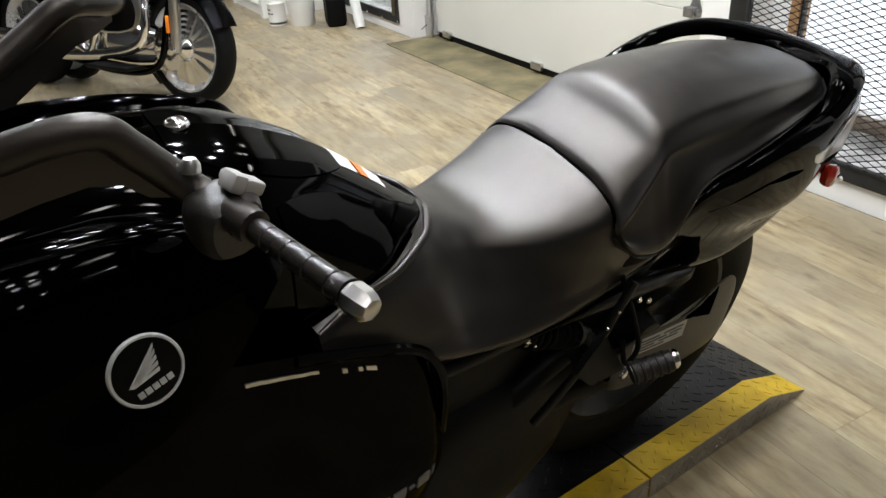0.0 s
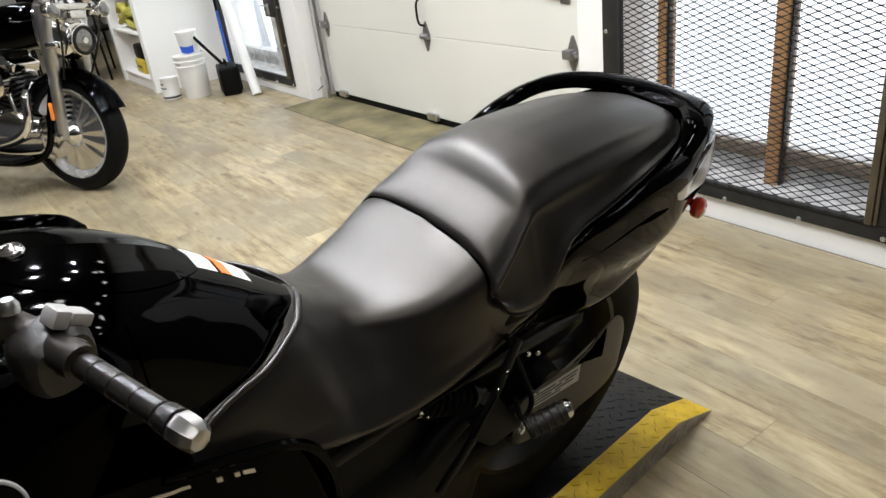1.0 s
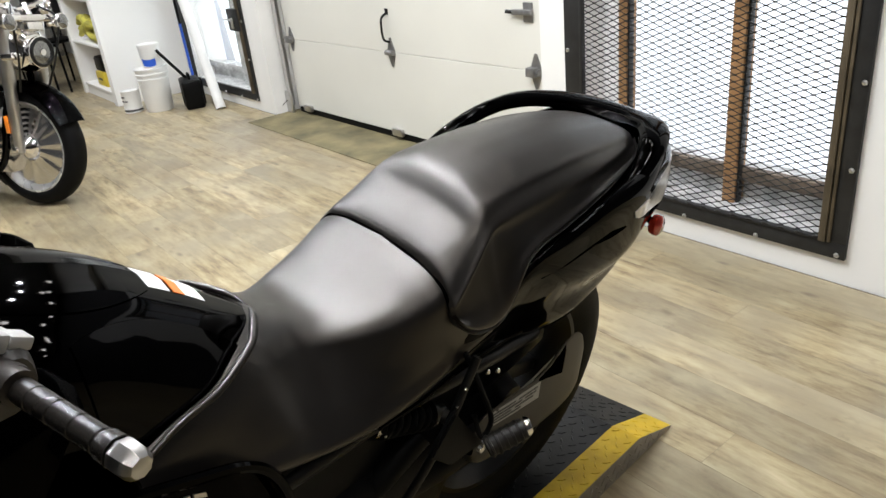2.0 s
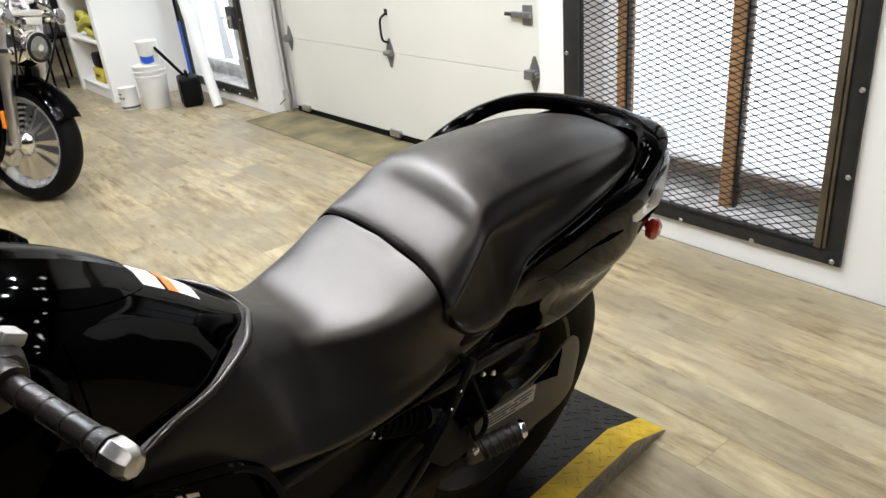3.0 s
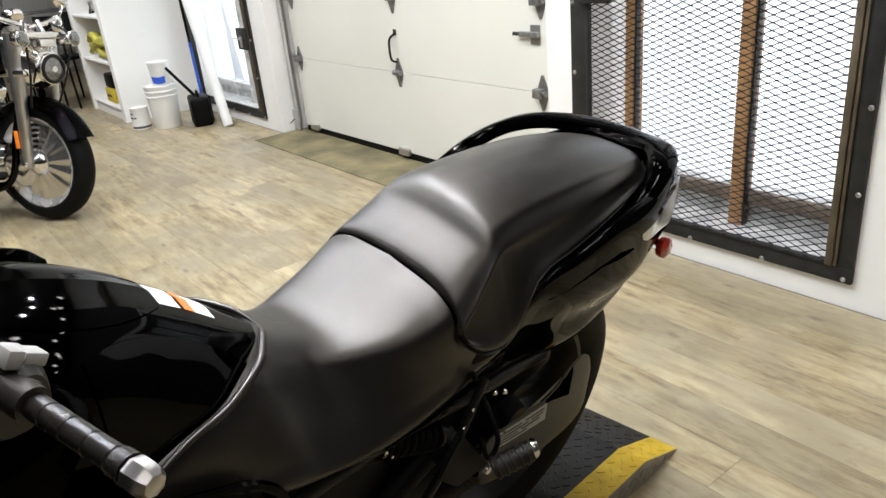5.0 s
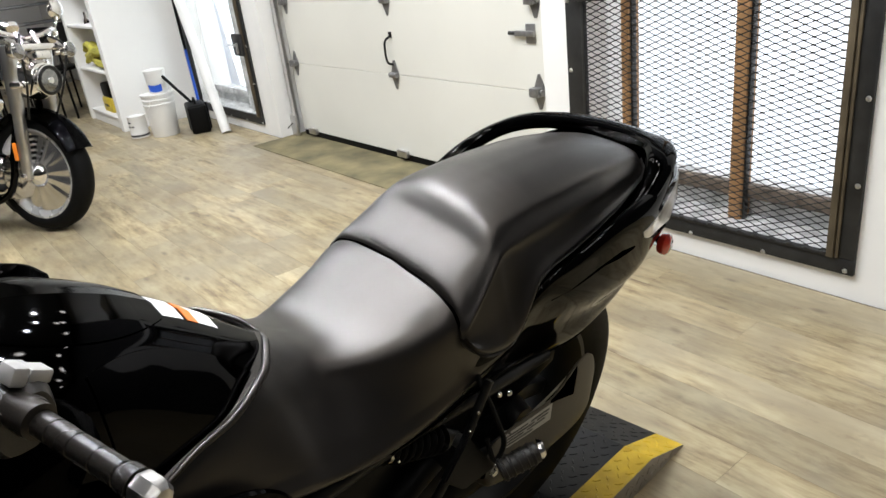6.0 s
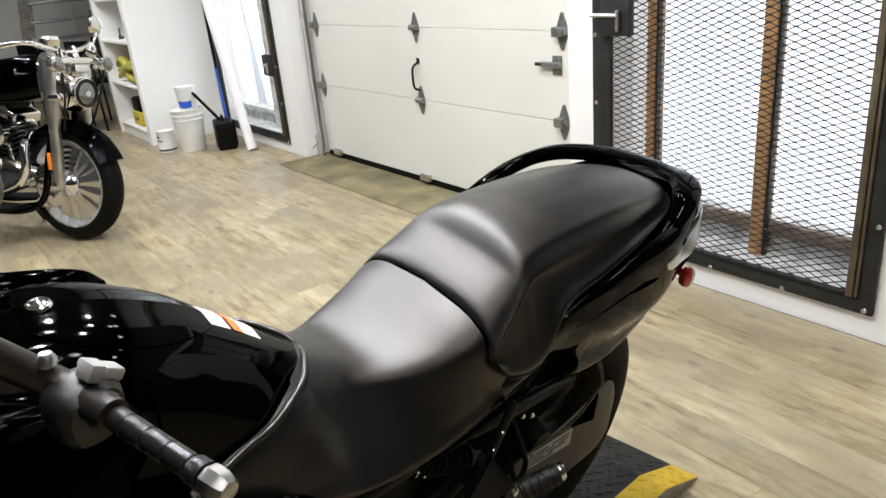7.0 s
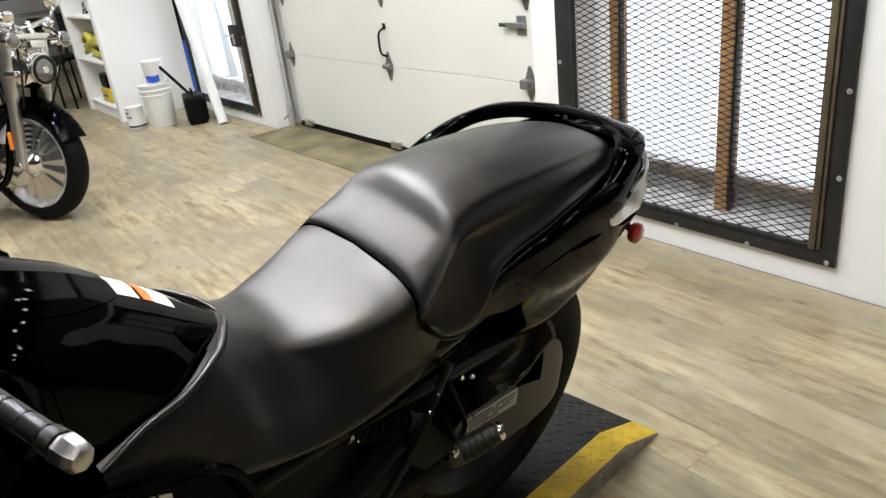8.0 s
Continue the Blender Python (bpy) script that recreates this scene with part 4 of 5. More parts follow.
while y < 1.5:
    for z in (.014, .036, .055):
        if z < deck_height(y) - .008 and not .935 < y < .967:
            lozenge(bm, Matrix.Translation((E1, y + (.012 if z == .036 else 0), z)) @ Matrix.Rotation(radians(90), 4, "Y") @ Matrix.Rotation(radians(45 if (j + (z == .036)) % 2 else -45), 4, "Z"))
    y += .024
    j += 1
tagged(part("tread", bm, DECK_RAW, platform, "raised tread pattern", False), kind="stuff")


# ---- garage door ----
door = thing("garage_door", Matrix.Translation((0, DOOR_Y, 0)), "white sectional garage door, closed, with steel hinges", "garage door", kind="structure")
DX0, DX1 = DOOR[0] + .09, DOOR[1] + .06
seams = [.045, .540, .966, 1.405, 1.852, 2.3, 2.6]
for z0, z1 in zip(seams, seams[1:]):
    bm = boxed((DX0, 0, z0 + .0008), (DX1, .045, z1 - .0008), .003)
    part("panel", bm, DOOR_WHITE, door, "", False)
part("bottom_seal", boxed((DX0, .005, 0.0), (DX1, .04, .047), .008), RUBBER, door, "black rubber bottom seal")


def hinge(x, z, edge=False):
    bm = bmesh.new()
    outline = [(-.006, -.085), (.006, -.085), (.036, -.012), (.036, .012), (.006, .085), (-.006, .085), (-.036, .012), (-.036, -.012)]
    fr = [bm.verts.new((x + a, -.006, z + c)) for a, c in outline]
    bk = [bm.verts.new((x + a, .001, z + c)) for a, c in outline]
    bm.faces.new(fr)
    bm.faces.new(list(reversed(bk)))
    for i in range(8):
        bm.faces.new((fr[i], bk[i], bk[(i + 1) % 8], fr[(i + 1) % 8]))
    h = part("hinge", bm, GALV, door, "galvanised steel hinge", False)
    part("knuckle", moved(lathe([(0, -.035), (.016, -.035), (.016, .035), (0, .035)], 14), Matrix.Translation((x, -.016, z)) @ Matrix.Rotation(radians(90), 4, "Y")), GALV, h)
    if edge:
        part("roller_bracket", boxed((x - .04, -.04, z - .022), (x + .02, -.004, z + .022), .004), GALV, h)


for zz in (.540, .966, 1.405, 1.852):
    for xx, ed in ((-4.90, True), (-3.66, False), (-2.468, True)):
        hinge(xx, zz, ed)
handle = part("pull_handle", tubed([(-3.665, -.004, .60), (-3.668, -.04, .62), (-3.672, -.045, .68), (-3.668, -.04, .74), (-3.665, -.004, .765)], .007, 10, 40), STEEL, door, "dark steel pull handle")
part("handle_plate", boxed((-3.68, -.004, .755), (-3.65, .001, .79), .002), STEEL, handle)
latch = part("slide_latch", boxed((-2.60, -.024, .798), (-2.47, -.004, .824), .004), GALV, door, "steel slide latch")
part("latch_plate", boxed((-2.535, -.008, .765), (-2.475, .001, .855), .003), GALV, latch)
part("latch_knob", tubed([(-2.595, -.014, .811), (-2.625, -.035, .816)], .009, 8), STEEL, latch)
for xx in (-4.80, -3.675, -2.6):
    part("bottom_bracket", boxed((xx - .05, -.03, .03), (xx + .05, -.001, .075), .006), ALLOY, door, "galvanised bottom bracket")
for xx in (DX0 - .035, DX1 + .012):
    bm = box(boxed((xx - .025, -.05, .05), (xx + .025, -.046, 2.5)), (xx - .025, -.05, .05), (xx - .021, .0, 2.5))
    part("roller_track", bm, ALLOY, door, "galvanised roller track", False)
part("track_foot", boxed((DX0 - .085, -.06, .0), (DX0 + .0, -.04, .16), .004), ALLOY, door, "galvanised bracket")
part("lift_cable", tubed([(DX0 - .05, -.055, .10), (DX0 - .09, -.09, .06), (DX0 - .14, -.12, .012)], .003, 6, 16), STEEL, door)
structure("threshold", boxed((DOOR[0] + .01, 2.205, -.02), (DOOR[1], DOOR_Y + .2, .004), 0), CONCRETE, "worn bare concrete threshold before the garage door")
structure("door_closer_panel", boxed((DOOR[0], DOOR_Y + .08, -.05), (DOOR[1], DOOR_Y + .15, DOOR[2])), WHITE_WALL, "plain wall behind the garage door")


# ---- caged windows ----
def lattice(x0, x1, z0, z1, dx=.062, dz=.0245, w=.0019):
    """Expanded metal: zigzag strands that meet their neighbours in short thick bonds."""
    bm = bmesh.new()
    rows, cols = int((z1 - z0) / dz), int((x1 - x0) / dx)

    def stick(a, b, r, depth):
        (xa, za), (xb, zb) = a, b
        ln = math.hypot(xb - xa, zb - za)
        nx, nz = -(zb - za) / ln * r, (xb - xa) / ln * r
        ring = [[bm.verts.new((x + sx * nx, y, z + sx * nz)) for sx, y in ((1, -depth), (-1, -depth * .2), (-1, depth), (1, depth * .2))] for x, z in (a, b)]
        for i in range(4):
            j = (i + 1) % 4
            bm.faces.new((ring[0][i], ring[0][j], ring[1][j], ring[1][i]))

    for i in range(rows):
        z = z0 + i * dz
        for k in range(cols * 2 + 1):
            xa = x0 + k * dx / 2
            xb = min(x1, xa + dx / 2)
            if xb - xa < .004:
                continue
            f = (xb - xa) / (dx / 2) * dz / 2
            up = k % 2 == 0
            stick((xa, z if up else z + dz / 2), (xb, z + f if up else z + dz / 2 - f), w, w * 1.1)
            stick((xa, z + dz if up else z + dz / 2), (xb, z + dz - f if up else z + dz / 2 + f), w, w * 1.1)
            node = z + dz / 2 if up else z + dz
            if xb > xa + dx / 2 - .001:
                stick((xb - .0065, node), (xb + .0065, node), w * 1.75, w * 1.5)
    return bm


def caged_window(name, x0, x1, z0, z1, posts, box_x, strand=.0019, rail_mat=None, side_bar=.077):
    """Opening x0..x1, z0..z1 in the north wall: reveal, frame with posts, glass and a steel cage before it."""
    w = thing(name, Matrix.Translation((0, WALL_Y, 0)), "window behind a bolted black steel mesh cage", "window", kind="structure")
    f, t, g = .087, .018, side_bar
    for nm, lo, hi in (("cage_bar", (x0 - f, -t, z0 - .056), (x1 + g, -.001, z0)), ("cage_bar", (x0 - f, -t, z0), (x0, -.001, z1)), ("cage_bar", (x1, -t, z0), (x1 + g, -.001, z1)), ("cage_bar", (x0 - f, -t, z1), (x1 + g, -.001, z1 + .07))):
        part(nm, boxed(lo, hi, .003), CAGE, w, "flat black steel bar")
    for lo, hi, mt in (((x0, -.026, z0 + .0005), (x0 + .014, -.002, z1), CAGE), ((x1 - .012, -.032, z0 + .0005), (x1 + .012, -.0185, z1), KHAKI), ((x1 + .014, -.026, z0 + .0005), (x1 + .026, -.0185, z1), KHAKI), ((x0 + .015, -.026, z0 + .0005), (x1 - .013, -.002, z0 + .012), CAGE)):
        part("cage_lip", boxed(lo, hi, .003), mt, w, "rusty steel channel" if mt is KHAKI else "")
    mesh = part("mesh", moved(lattice(x0 + .010, x1 - .008, z0 + .006, z1, w=strand), Matrix.Translation((0, -.012, 0))), CAGE, w, "expanded steel mesh", False)
    for k in range(int((x1 - x0) / .062)):
        part("mesh_tail", tubed([(x0 + .03 + k * .062, -.02, z0 + .004), (x0 + .05 + k * .062, -.028, z0 + .016), (x0 + .075 + k * .062, -.02, z0 + .004)], .0035, 6, 8), CAGE, mesh)
    bolts = [(x1 - .538 + k * .30, z0 - .049) for k in (-1, 0, 1)] + [(x1 + .050, z0 - .042), (x1 + g - .016, z0 + .26), (x1 + g - .014, z0 + .54), (x0 - .068, z0 + .55), (x0 - .072, z0 + .83)]
    for bx, bz in bolts:
        part("bolt", lathe([(0, .008), (.006, .006), (.0095, 0), (0, 0)], 12, None, facing((bx, -t, bz), (0, -1, 0))), ALLOY, w)
    # timber frame and glass set back in the reveal
    for a, b, mt in posts:
        part("window_post", boxed((a, .09, z0), (b, .16, z1), .004), mt, w, "brown window post")
        part("gasket", boxed((b + .001, .10, z0), (b + .009, .13, z1), .002), STEEL, w)
    part("window_rail", boxed((x0, .12, z0 + .085), (x1, .16, z0 + .137), .004), rail_mat or BROWN_FRAME, w, "weathered bottom rail")
    part("window_sill", boxed((x0, .0, z0 - .02), (x1, .32, z0 + .004), .002), SILL, w, "dirty grey sill")
    part("sill_kerb", boxed((x0, .17, z0 + .005), (x1, .32, z0 + .10), .006), SILL, w)
    g = part("glass", boxed((x0, .128, z0 + .13), (x1, .134, z1)), GLASS, w, "", False)
    g.visible_shadow = False
    if box_x is not None:
        bx, bz = box_x
        lb = part("lock_box", boxed((bx - .075, -.05, bz - .08), (bx + .075, -.018, bz + .08), .004), CAGE, w, "black steel lock box")
        part("lock_bolt", tubed([(bx - .12, -.055, bz + .0), (bx + .03, -.055, bz + .0)], .008, 8), ALLOY, lb)
        part("lock_handle", boxed((bx + .02, -.07, bz - .06), (bx + .035, -.052, bz + .02), .004), ALLOY, lb)
    return w


GLASS = bpy.data.materials.new("window_glass")
GLASS.use_nodes = True
gb = GLASS.node_tree.nodes["Principled BSDF"]
gb.inputs["Transmission Weight"].default_value, gb.inputs["Roughness"].default_value, gb.inputs["IOR"].default_value = 1.0, 0.0, 1.1
DAY = glowing("bright_daylight", (0.86, 0.92, 1.0), 0.74)

caged_window("window_1", *WIN_R, [(-1.938, -1.90, BROWN_FRAME), (-1.435, -1.384, BROWN_FRAME)], (-1.99, 1.06), .0017, WEATHERED)
caged_window("window_2", *WIN_L, [(-5.74, -5.64, SILL)], (-5.42, .68), .00025, SILL, .055)
structure("backdrop", boxed((-14.0, 3.25, -.4), (4.0, 3.27, 3.0)), DAY, "pale daylight outside the windows")

# ---- shelf recess at the far end ----
CAB_X, CAB_Y = -6.70, 1.77
structure("side_wall", boxed((CAB_X - .09, CAB_Y, 0), (CAB_X, WALL_Y - .001, 2.6), .004), WHITE_WALL, "white painted return wall")
shelf = thing("shelf_unit", Matrix.Translation((0, 0, 0)), "white built-in shelf unit with tools and cloths", "shelf")
SX0, SX1 = -7.72, CAB_X - .092
part("side_panel", boxed((SX0 - .07, CAB_Y + .004, 0), (SX0, 2.44, 2.6), .004), WHITE_WALL, shelf)
part("back_panel", boxed((SX0, 2.30, 0.0), (SX1, 2.44, 2.6)), WHITE_WALL, shelf, "", False)
for z in (.105, .50, .885, 1.25, 1.65):
    part("shelf_board", boxed((SX0, CAB_Y + .02, z - .022), (SX1, 2.30, z), .003), WHITE_WALL, shelf)
part("plinth", boxed((SX0, CAB_Y + .03, 0), (SX1, CAB_Y + .05, .083)), WHITE_WALL, shelf, "", False)

rng = random.Random(5)
bag = bmesh.new()
for k in range(9):
    pts = []
    y0 = 1.84 + .03 * (k % 3)
    for j in range(5):
        pts.append((-7.60 + .15 * j + rng.uniform(-.02, .02), y0 + rng.uniform(-.02, .02), .545 + .033 * (k // 3) * 1.6 + .02 * math.sin(j * 1.4 + k) + (.03 if 0 < j < 4 else 0)))
    tube(bag, pts, [.022, .034, .036, .034, .02], 8, 24)
b = part("folded_tarp", bag, YELLOW_BAG, None)
tagged(b, "crumpled yellow-green folded cloth on a shelf", "cloth")
bx = thing("yellow_case", Matrix.Translation((-7.27, 1.93, .106)), "black and yellow plastic tool case on the low shelf", "case")
part("lower_shell", boxed((-.13, -.10, 0), (.13, .10, .13), .012), YELLOW_PLASTIC, bx, "yellow lower shell")
part("upper_shell", boxed((-.12, -.09, .131), (.12, .10, .26), .02), PLASTIC, bx, "black upper shell")
part("catch", boxed((-.06, -.106, .055), (.06, -.101, .075), .002), INK, bx)
for k in range(5):
    tx = thing("hand_tool", Matrix.Translation((-7.45 + .13 * k, 1.90 + .03 * (k % 2), .886)), "small dark metal workshop tool on a shelf", "tool", "tools on the shelf")
    part("body", lathe([(0, 0), (.026, 0), (.022, .03 + .01 * k), (.010, .045 + .01 * k), (.010, .10 + .015 * k), (0, .10 + .015 * k)], 12), STEEL if k % 2 else CHROME, tx)
    part("grip", tubed([(-.03, 0, .014), (.035, .01, .014)], .009, 8), RUBBER, tx)

# ---- bucket corner ----
can = thing("paint_can", Matrix.Translation((-6.36, 1.80, 0)) @ Matrix.Scale(.97, 4), "white paint can with a plain label on the floor", "can")
part("can_body", lathe([(0, 0), (.073, 0), (.076, .004), (.074, .01), (.074, .178), (.077, .184), (.072, .187), (.07, .18), (0, .18)], 28), BUCKET, can)
for r in range(2):
    for k in range(3 - r):
        turn = Matrix.Rotation(-1.75 + .10 * r + k * .42, 4, "Z")
        part("label_bar", moved(boxed((.0735, -.012, .095 + r * .035), (.0752, .011, .107 + r * .035)), turn), INK, can, "", False)
part("dark_band", lathe([(.0745, .012), (.0752, .012), (.0752, .03), (.0745, .03)], 28, None, None, True), INK, can)
bucket = thing("bucket", Matrix.Translation((-6.20, 1.965, 0)) @ Matrix.Diagonal((.87, .87, .94, 1)), "white plastic bucket with ribbed rim on the floor", "bucket")
part("pail", lathe([(0, 0), (.118, 0), (.122, .006), (.138, .27), (.147, .272), (.147, .285), (.14, .288), (.141, .312), (.150, .314), (.150, .327), (.142, .33), (.143, .356), (.152, .358), (.152, .372), (.140, .374), (.134, .28), (.114, .01), (0, .01)], 36), BUCKET, bucket)
part("lid", lathe([(0, .362), (.134, .362), (.136, .37), (0, .372)], 36), BUCKET, bucket)
part("bail", tubed([(.10, -.106, .31), (.06, -.135, .25), (-.03, -.142, .235), (-.11, -.09, .30)], .0022, 6, 24), BUCKET, bucket)
jug = thing("tub", Matrix.Translation((-6.20, 1.99, .3502)) @ Matrix.Scale(.92, 4), "white plastic tub with a blue label on the bucket", "tub")
part("tub", lathe([(0, 0), (.078, 0), (.082, .006), (.090, .175), (.094, .178), (.094, .196), (.088, .198), (0, .196)], 28), BUCKET, jug)
bm = bmesh.new()
rows = []
for i in range(5):
    rows.append([((.0840 + .0016 * i) * math.cos(a), (.0840 + .0016 * i) * math.sin(a), .016 + .015 * i + .006 * math.sin(3 * a)) for a in (radians(-75 + 10 * k) for k in range(9))])
grid(bm, rows)
part("label", bm, BLUE, jug, "blue label")
case = thing("tool_case", Matrix.Translation((-6.02, 2.19, 0)) @ Matrix.Rotation(radians(-15), 4, "Z") @ Matrix.Diagonal((1.15, 1, .98, 1)), "black plastic tool case standing on the floor", "case")
part("case_body", boxed((-.12, -.075, 0), (.12, .075, .235), .02, 3), PLASTIC, case)
part("case_seam", boxed((-.006, -.079, .02), (.006, -.074, .22), .002), RUBBER, case)
part("carry_handle", tubed([(-.05, 0, .23), (-.04, 0, .27), (.04, 0, .27), (.05, 0, .23)], .009, 8, 24), PLASTIC, case)
brush = thing("dustpan", Matrix.Translation((-6.10, 2.15, 0)), "black dustpan with a long handle leaning on the wall", "dustpan")
part("handle", tubed([(.02, .06, .20), (-.03, -.13, .48)], .013, 8), PLASTIC, brush)
part("pan", boxed((-.06, .02, 0), (.10, .14, .22), .012), PLASTIC, brush)
pipe = thing("plastic_pipe", Matrix.Identity(4), "long white plastic pipe leaning in the window corner", "pipe")
part("pipe_wall", tubed([(-5.70, 2.28, 0), (-6.60, 2.40, 1.60)], .040, 20), BUCKET, pipe)
broom = thing("broom", Matrix.Identity(4), "blue-handled broom leaning by the window", "broom")
part("stick", tubed([(-6.50, 2.40, .02), (-6.545, 2.41, .60)], .012, 10), BLUE, broom)
part("upper_stick", tubed([(-6.545, 2.41, .60), (-6.59, 2.42, 1.3)], .012, 10), PLASTIC, broom)
part("brush_head", boxed((-6.56, 2.36, 0), (-6.44, 2.43, .05), .01), PLASTIC, broom)


# ---- the chromed cruiser ----
FW = Vector((math.cos(radians(32)), math.sin(radians(32)), 0))
SIDE_L = Vector((-FW.y, FW.x, 0))
TILT = radians(8)
CX, CZ = SIDE_L * math.cos(TILT) - UP * math.sin(TILT), SIDE_L * math.sin(TILT) + UP * math.cos(TILT)
CO = Vector((-4.45, 0.695, 0.0035))
CRUISER = Matrix(((CX.x, -FW.x, CZ.x, CO.x), (CX.y, -FW.y, CZ.y, CO.y), (CX.z, -FW.z, CZ.z, CO.z), (0, 0, 0, 1)))
cruiser = thing("cruiser_motorcycle", CRUISER, "black and chrome cruiser motorcycle with a solid alloy front wheel", "motorcycle")
R = .322


def disc_wheel(mid, parent):
    m = Matrix.Translation(mid) @ Matrix.Rotation(radians(90), 4, "Y")
    w = .062
    prof = [(.246, -w * .8), (.256, -w * .95), (.276, -w), (.302, -w * .85), (.316, -w * .5), (R, 0), (.316, w * .5), (.302, w * .85), (.276, w), (.256, w * .95), (.246, w * .8), (.236, 0)]
    wh = part("front_wheel" if mid[1] < .5 else "rear_wheel", lathe(prof, 64, None, m, True), RUBBER, parent, "black tyre on a solid polished alloy wheel")
    part("rim", lathe([(.251, -w * .84), (.251, -w * .7), (.227, -w * .5), (.222, 0), (.227, w * .5), (.251, w * .7), (.251, w * .84), (.239, w * .84), (.213, w * .45), (.203, 0), (.213, -w * .45), (.239, -w * .84)], 56, None, m, True), SILVER, wh)
    for sgn in (1, -1):
        bm = bmesh.new()
        rows = []
        for i in range(7):
            r = .06 + .160 * i / 6
            rows.append([m @ Vector((r * math.cos(a), r * math.sin(a), sgn * (.046 - .026 * (i / 6) ** .7 + .0022 * math.sin(14 * a) * min(1, i / 2)))) for a in (2 * math.pi * k / 84 for k in range(84))])
        grid(bm, rows, close_u=True)
        part("disc", bm, POLISHED, wh, "polished solid disc")
    part("hub", lathe([(0, -.10), (.02, -.10), (.03, -.085), (.055, -.07), (.075, -.045), (.075, .045), (.055, .07), (.03, .085), (.02, .10), (0, .10)], 32, None, m), CHROME, wh)
    return wh


disc_wheel((0, 0, R), cruiser)
disc_wheel((0, 1.42, R), cruiser)


def fender(mid, r, a0, a1, half, n=28):
    bm = bmesh.new()
    rows = []
    for i in range(n + 1):
        a = radians(a0 + (a1 - a0) * i / n)
        row = []
        for j in range(9):
            t = -1 + 2 * j / 8
            rr = r - .045 * abs(t) ** 2.4
            row.append(Vector((half * t, mid[1] - rr * math.cos(a), mid[2] + rr * math.sin(a))))
        rows.append(row)
    grid(bm, rows)
    bmesh.ops.solidify(bm, geom=bm.faces[:], thickness=.004)
    return bm


part("front_fender", fender((0, 0, R), .358, 22, 160, .092), GLOSS, cruiser, "gloss black front fender")
part("rear_fender", fender((0, 1.42, R), .385, 20, 190, .11), GLOSS, cruiser)
for sx in (1, -1):
    leg = part("fork_leg", tubed([(sx * .102, .0, .305), (sx * .102, -.015, .50), (sx * .105, -.03, .66)], [.026, .030, .030], 16, 12), ALLOY, cruiser, "polished fork leg")
    part("fork_cover", tubed([(sx * .105, -.03, .655), (sx * .108, -.05, .90), (sx * .11, -.06, 1.0)], [.034, .043, .043], 18, 10), ALLOY, leg, "polished fork cover")
    part("axle_nut", lathe([(0, .012), (.014, .01), (.018, 0), (0, 0)], 12, None, facing((sx * .128, 0, .322), (sx, 0, 0))), CHROME, leg)
    part("side_reflector", boxed((sx * .133 - .005, .004, .41), (sx * .133 + .005, .030, .505), .005), AMBER, leg, "amber fork reflector")
LAMP = facing((0, -.165, .815), (0, -1, -.10)) @ Matrix.Scale(.76, 4)
lamp = part("headlamp", lathe([(0, -.13), (.05, -.12), (.085, -.09), (.102, -.04), (.106, 0), (.106, .02), (.098, .024), (0, .024)], 40, None, LAMP), CHROME, cruiser, "chrome headlamp shell")
part("lamp_ring", lathe([(.078, .024), (.08, .034), (.09, .036), (.1, .03), (.102, .02), (.078, .018)], 40, None, LAMP, True), STEEL, lamp, "dark lamp ring")
part("lamp_glass", lathe([(0, .034), (.045, .032), (.078, .024), (.078, .018), (0, .018)], 32, None, LAMP), LAMP_GLASS, lamp, "lamp glass over a mirrored reflector")
part("bulb_cap", lathe([(0, .04), (.022, .038), (.026, .032), (0, .03)], 20, None, LAMP), CHROME, lamp)
part("nacelle", loft([(-.155, [(0, .905), (.055, .89), (.082, .845), (.07, .765), (0, .735)]), (-.10, [(0, .95), (.075, .935), (.105, .87), (.09, .75), (0, .71)]), (-.04, [(0, 1.0), (.085, .98), (.12, .90), (.10, .76), (0, .72)]), (.02, [(0, 1.04), (.08, 1.03), (.12, .95), (.11, .79), (0, .75)])], 18), CHROME, cruiser, "chrome headlamp nacelle")
BACK = Matrix.Translation((0, -.30, 0))


def spart(name, bm, mat, parent=None, label="", smooth=True):
    return part(name, moved(bm, BACK), mat, parent, label, smooth)


for z, y in ((.80, .20), (.985, .175)):
    spart("triple_clamp", boxed((-.15, y - .035, z - .018), (.15, y + .045, z + .018), .012), CHROME, cruiser, "chrome fork clamp")
spart("lamp_bracket", boxed((-.05, .12, .92), (.05, .22, .965), .01), CHROME, cruiser)
for sx in (1, -1):
    spart("riser", tubed([(sx * .05, .20, .98), (sx * .05, .235, 1.06)], .018, 12), CHROME, cruiser)
    spart("brake_line", tubed([(sx * .08, .18, 1.05), (sx * .14, .12, .98), (sx * .12, .15, .80), (sx * .09, .22, .62)], .006, 8, 30), STEEL, cruiser)
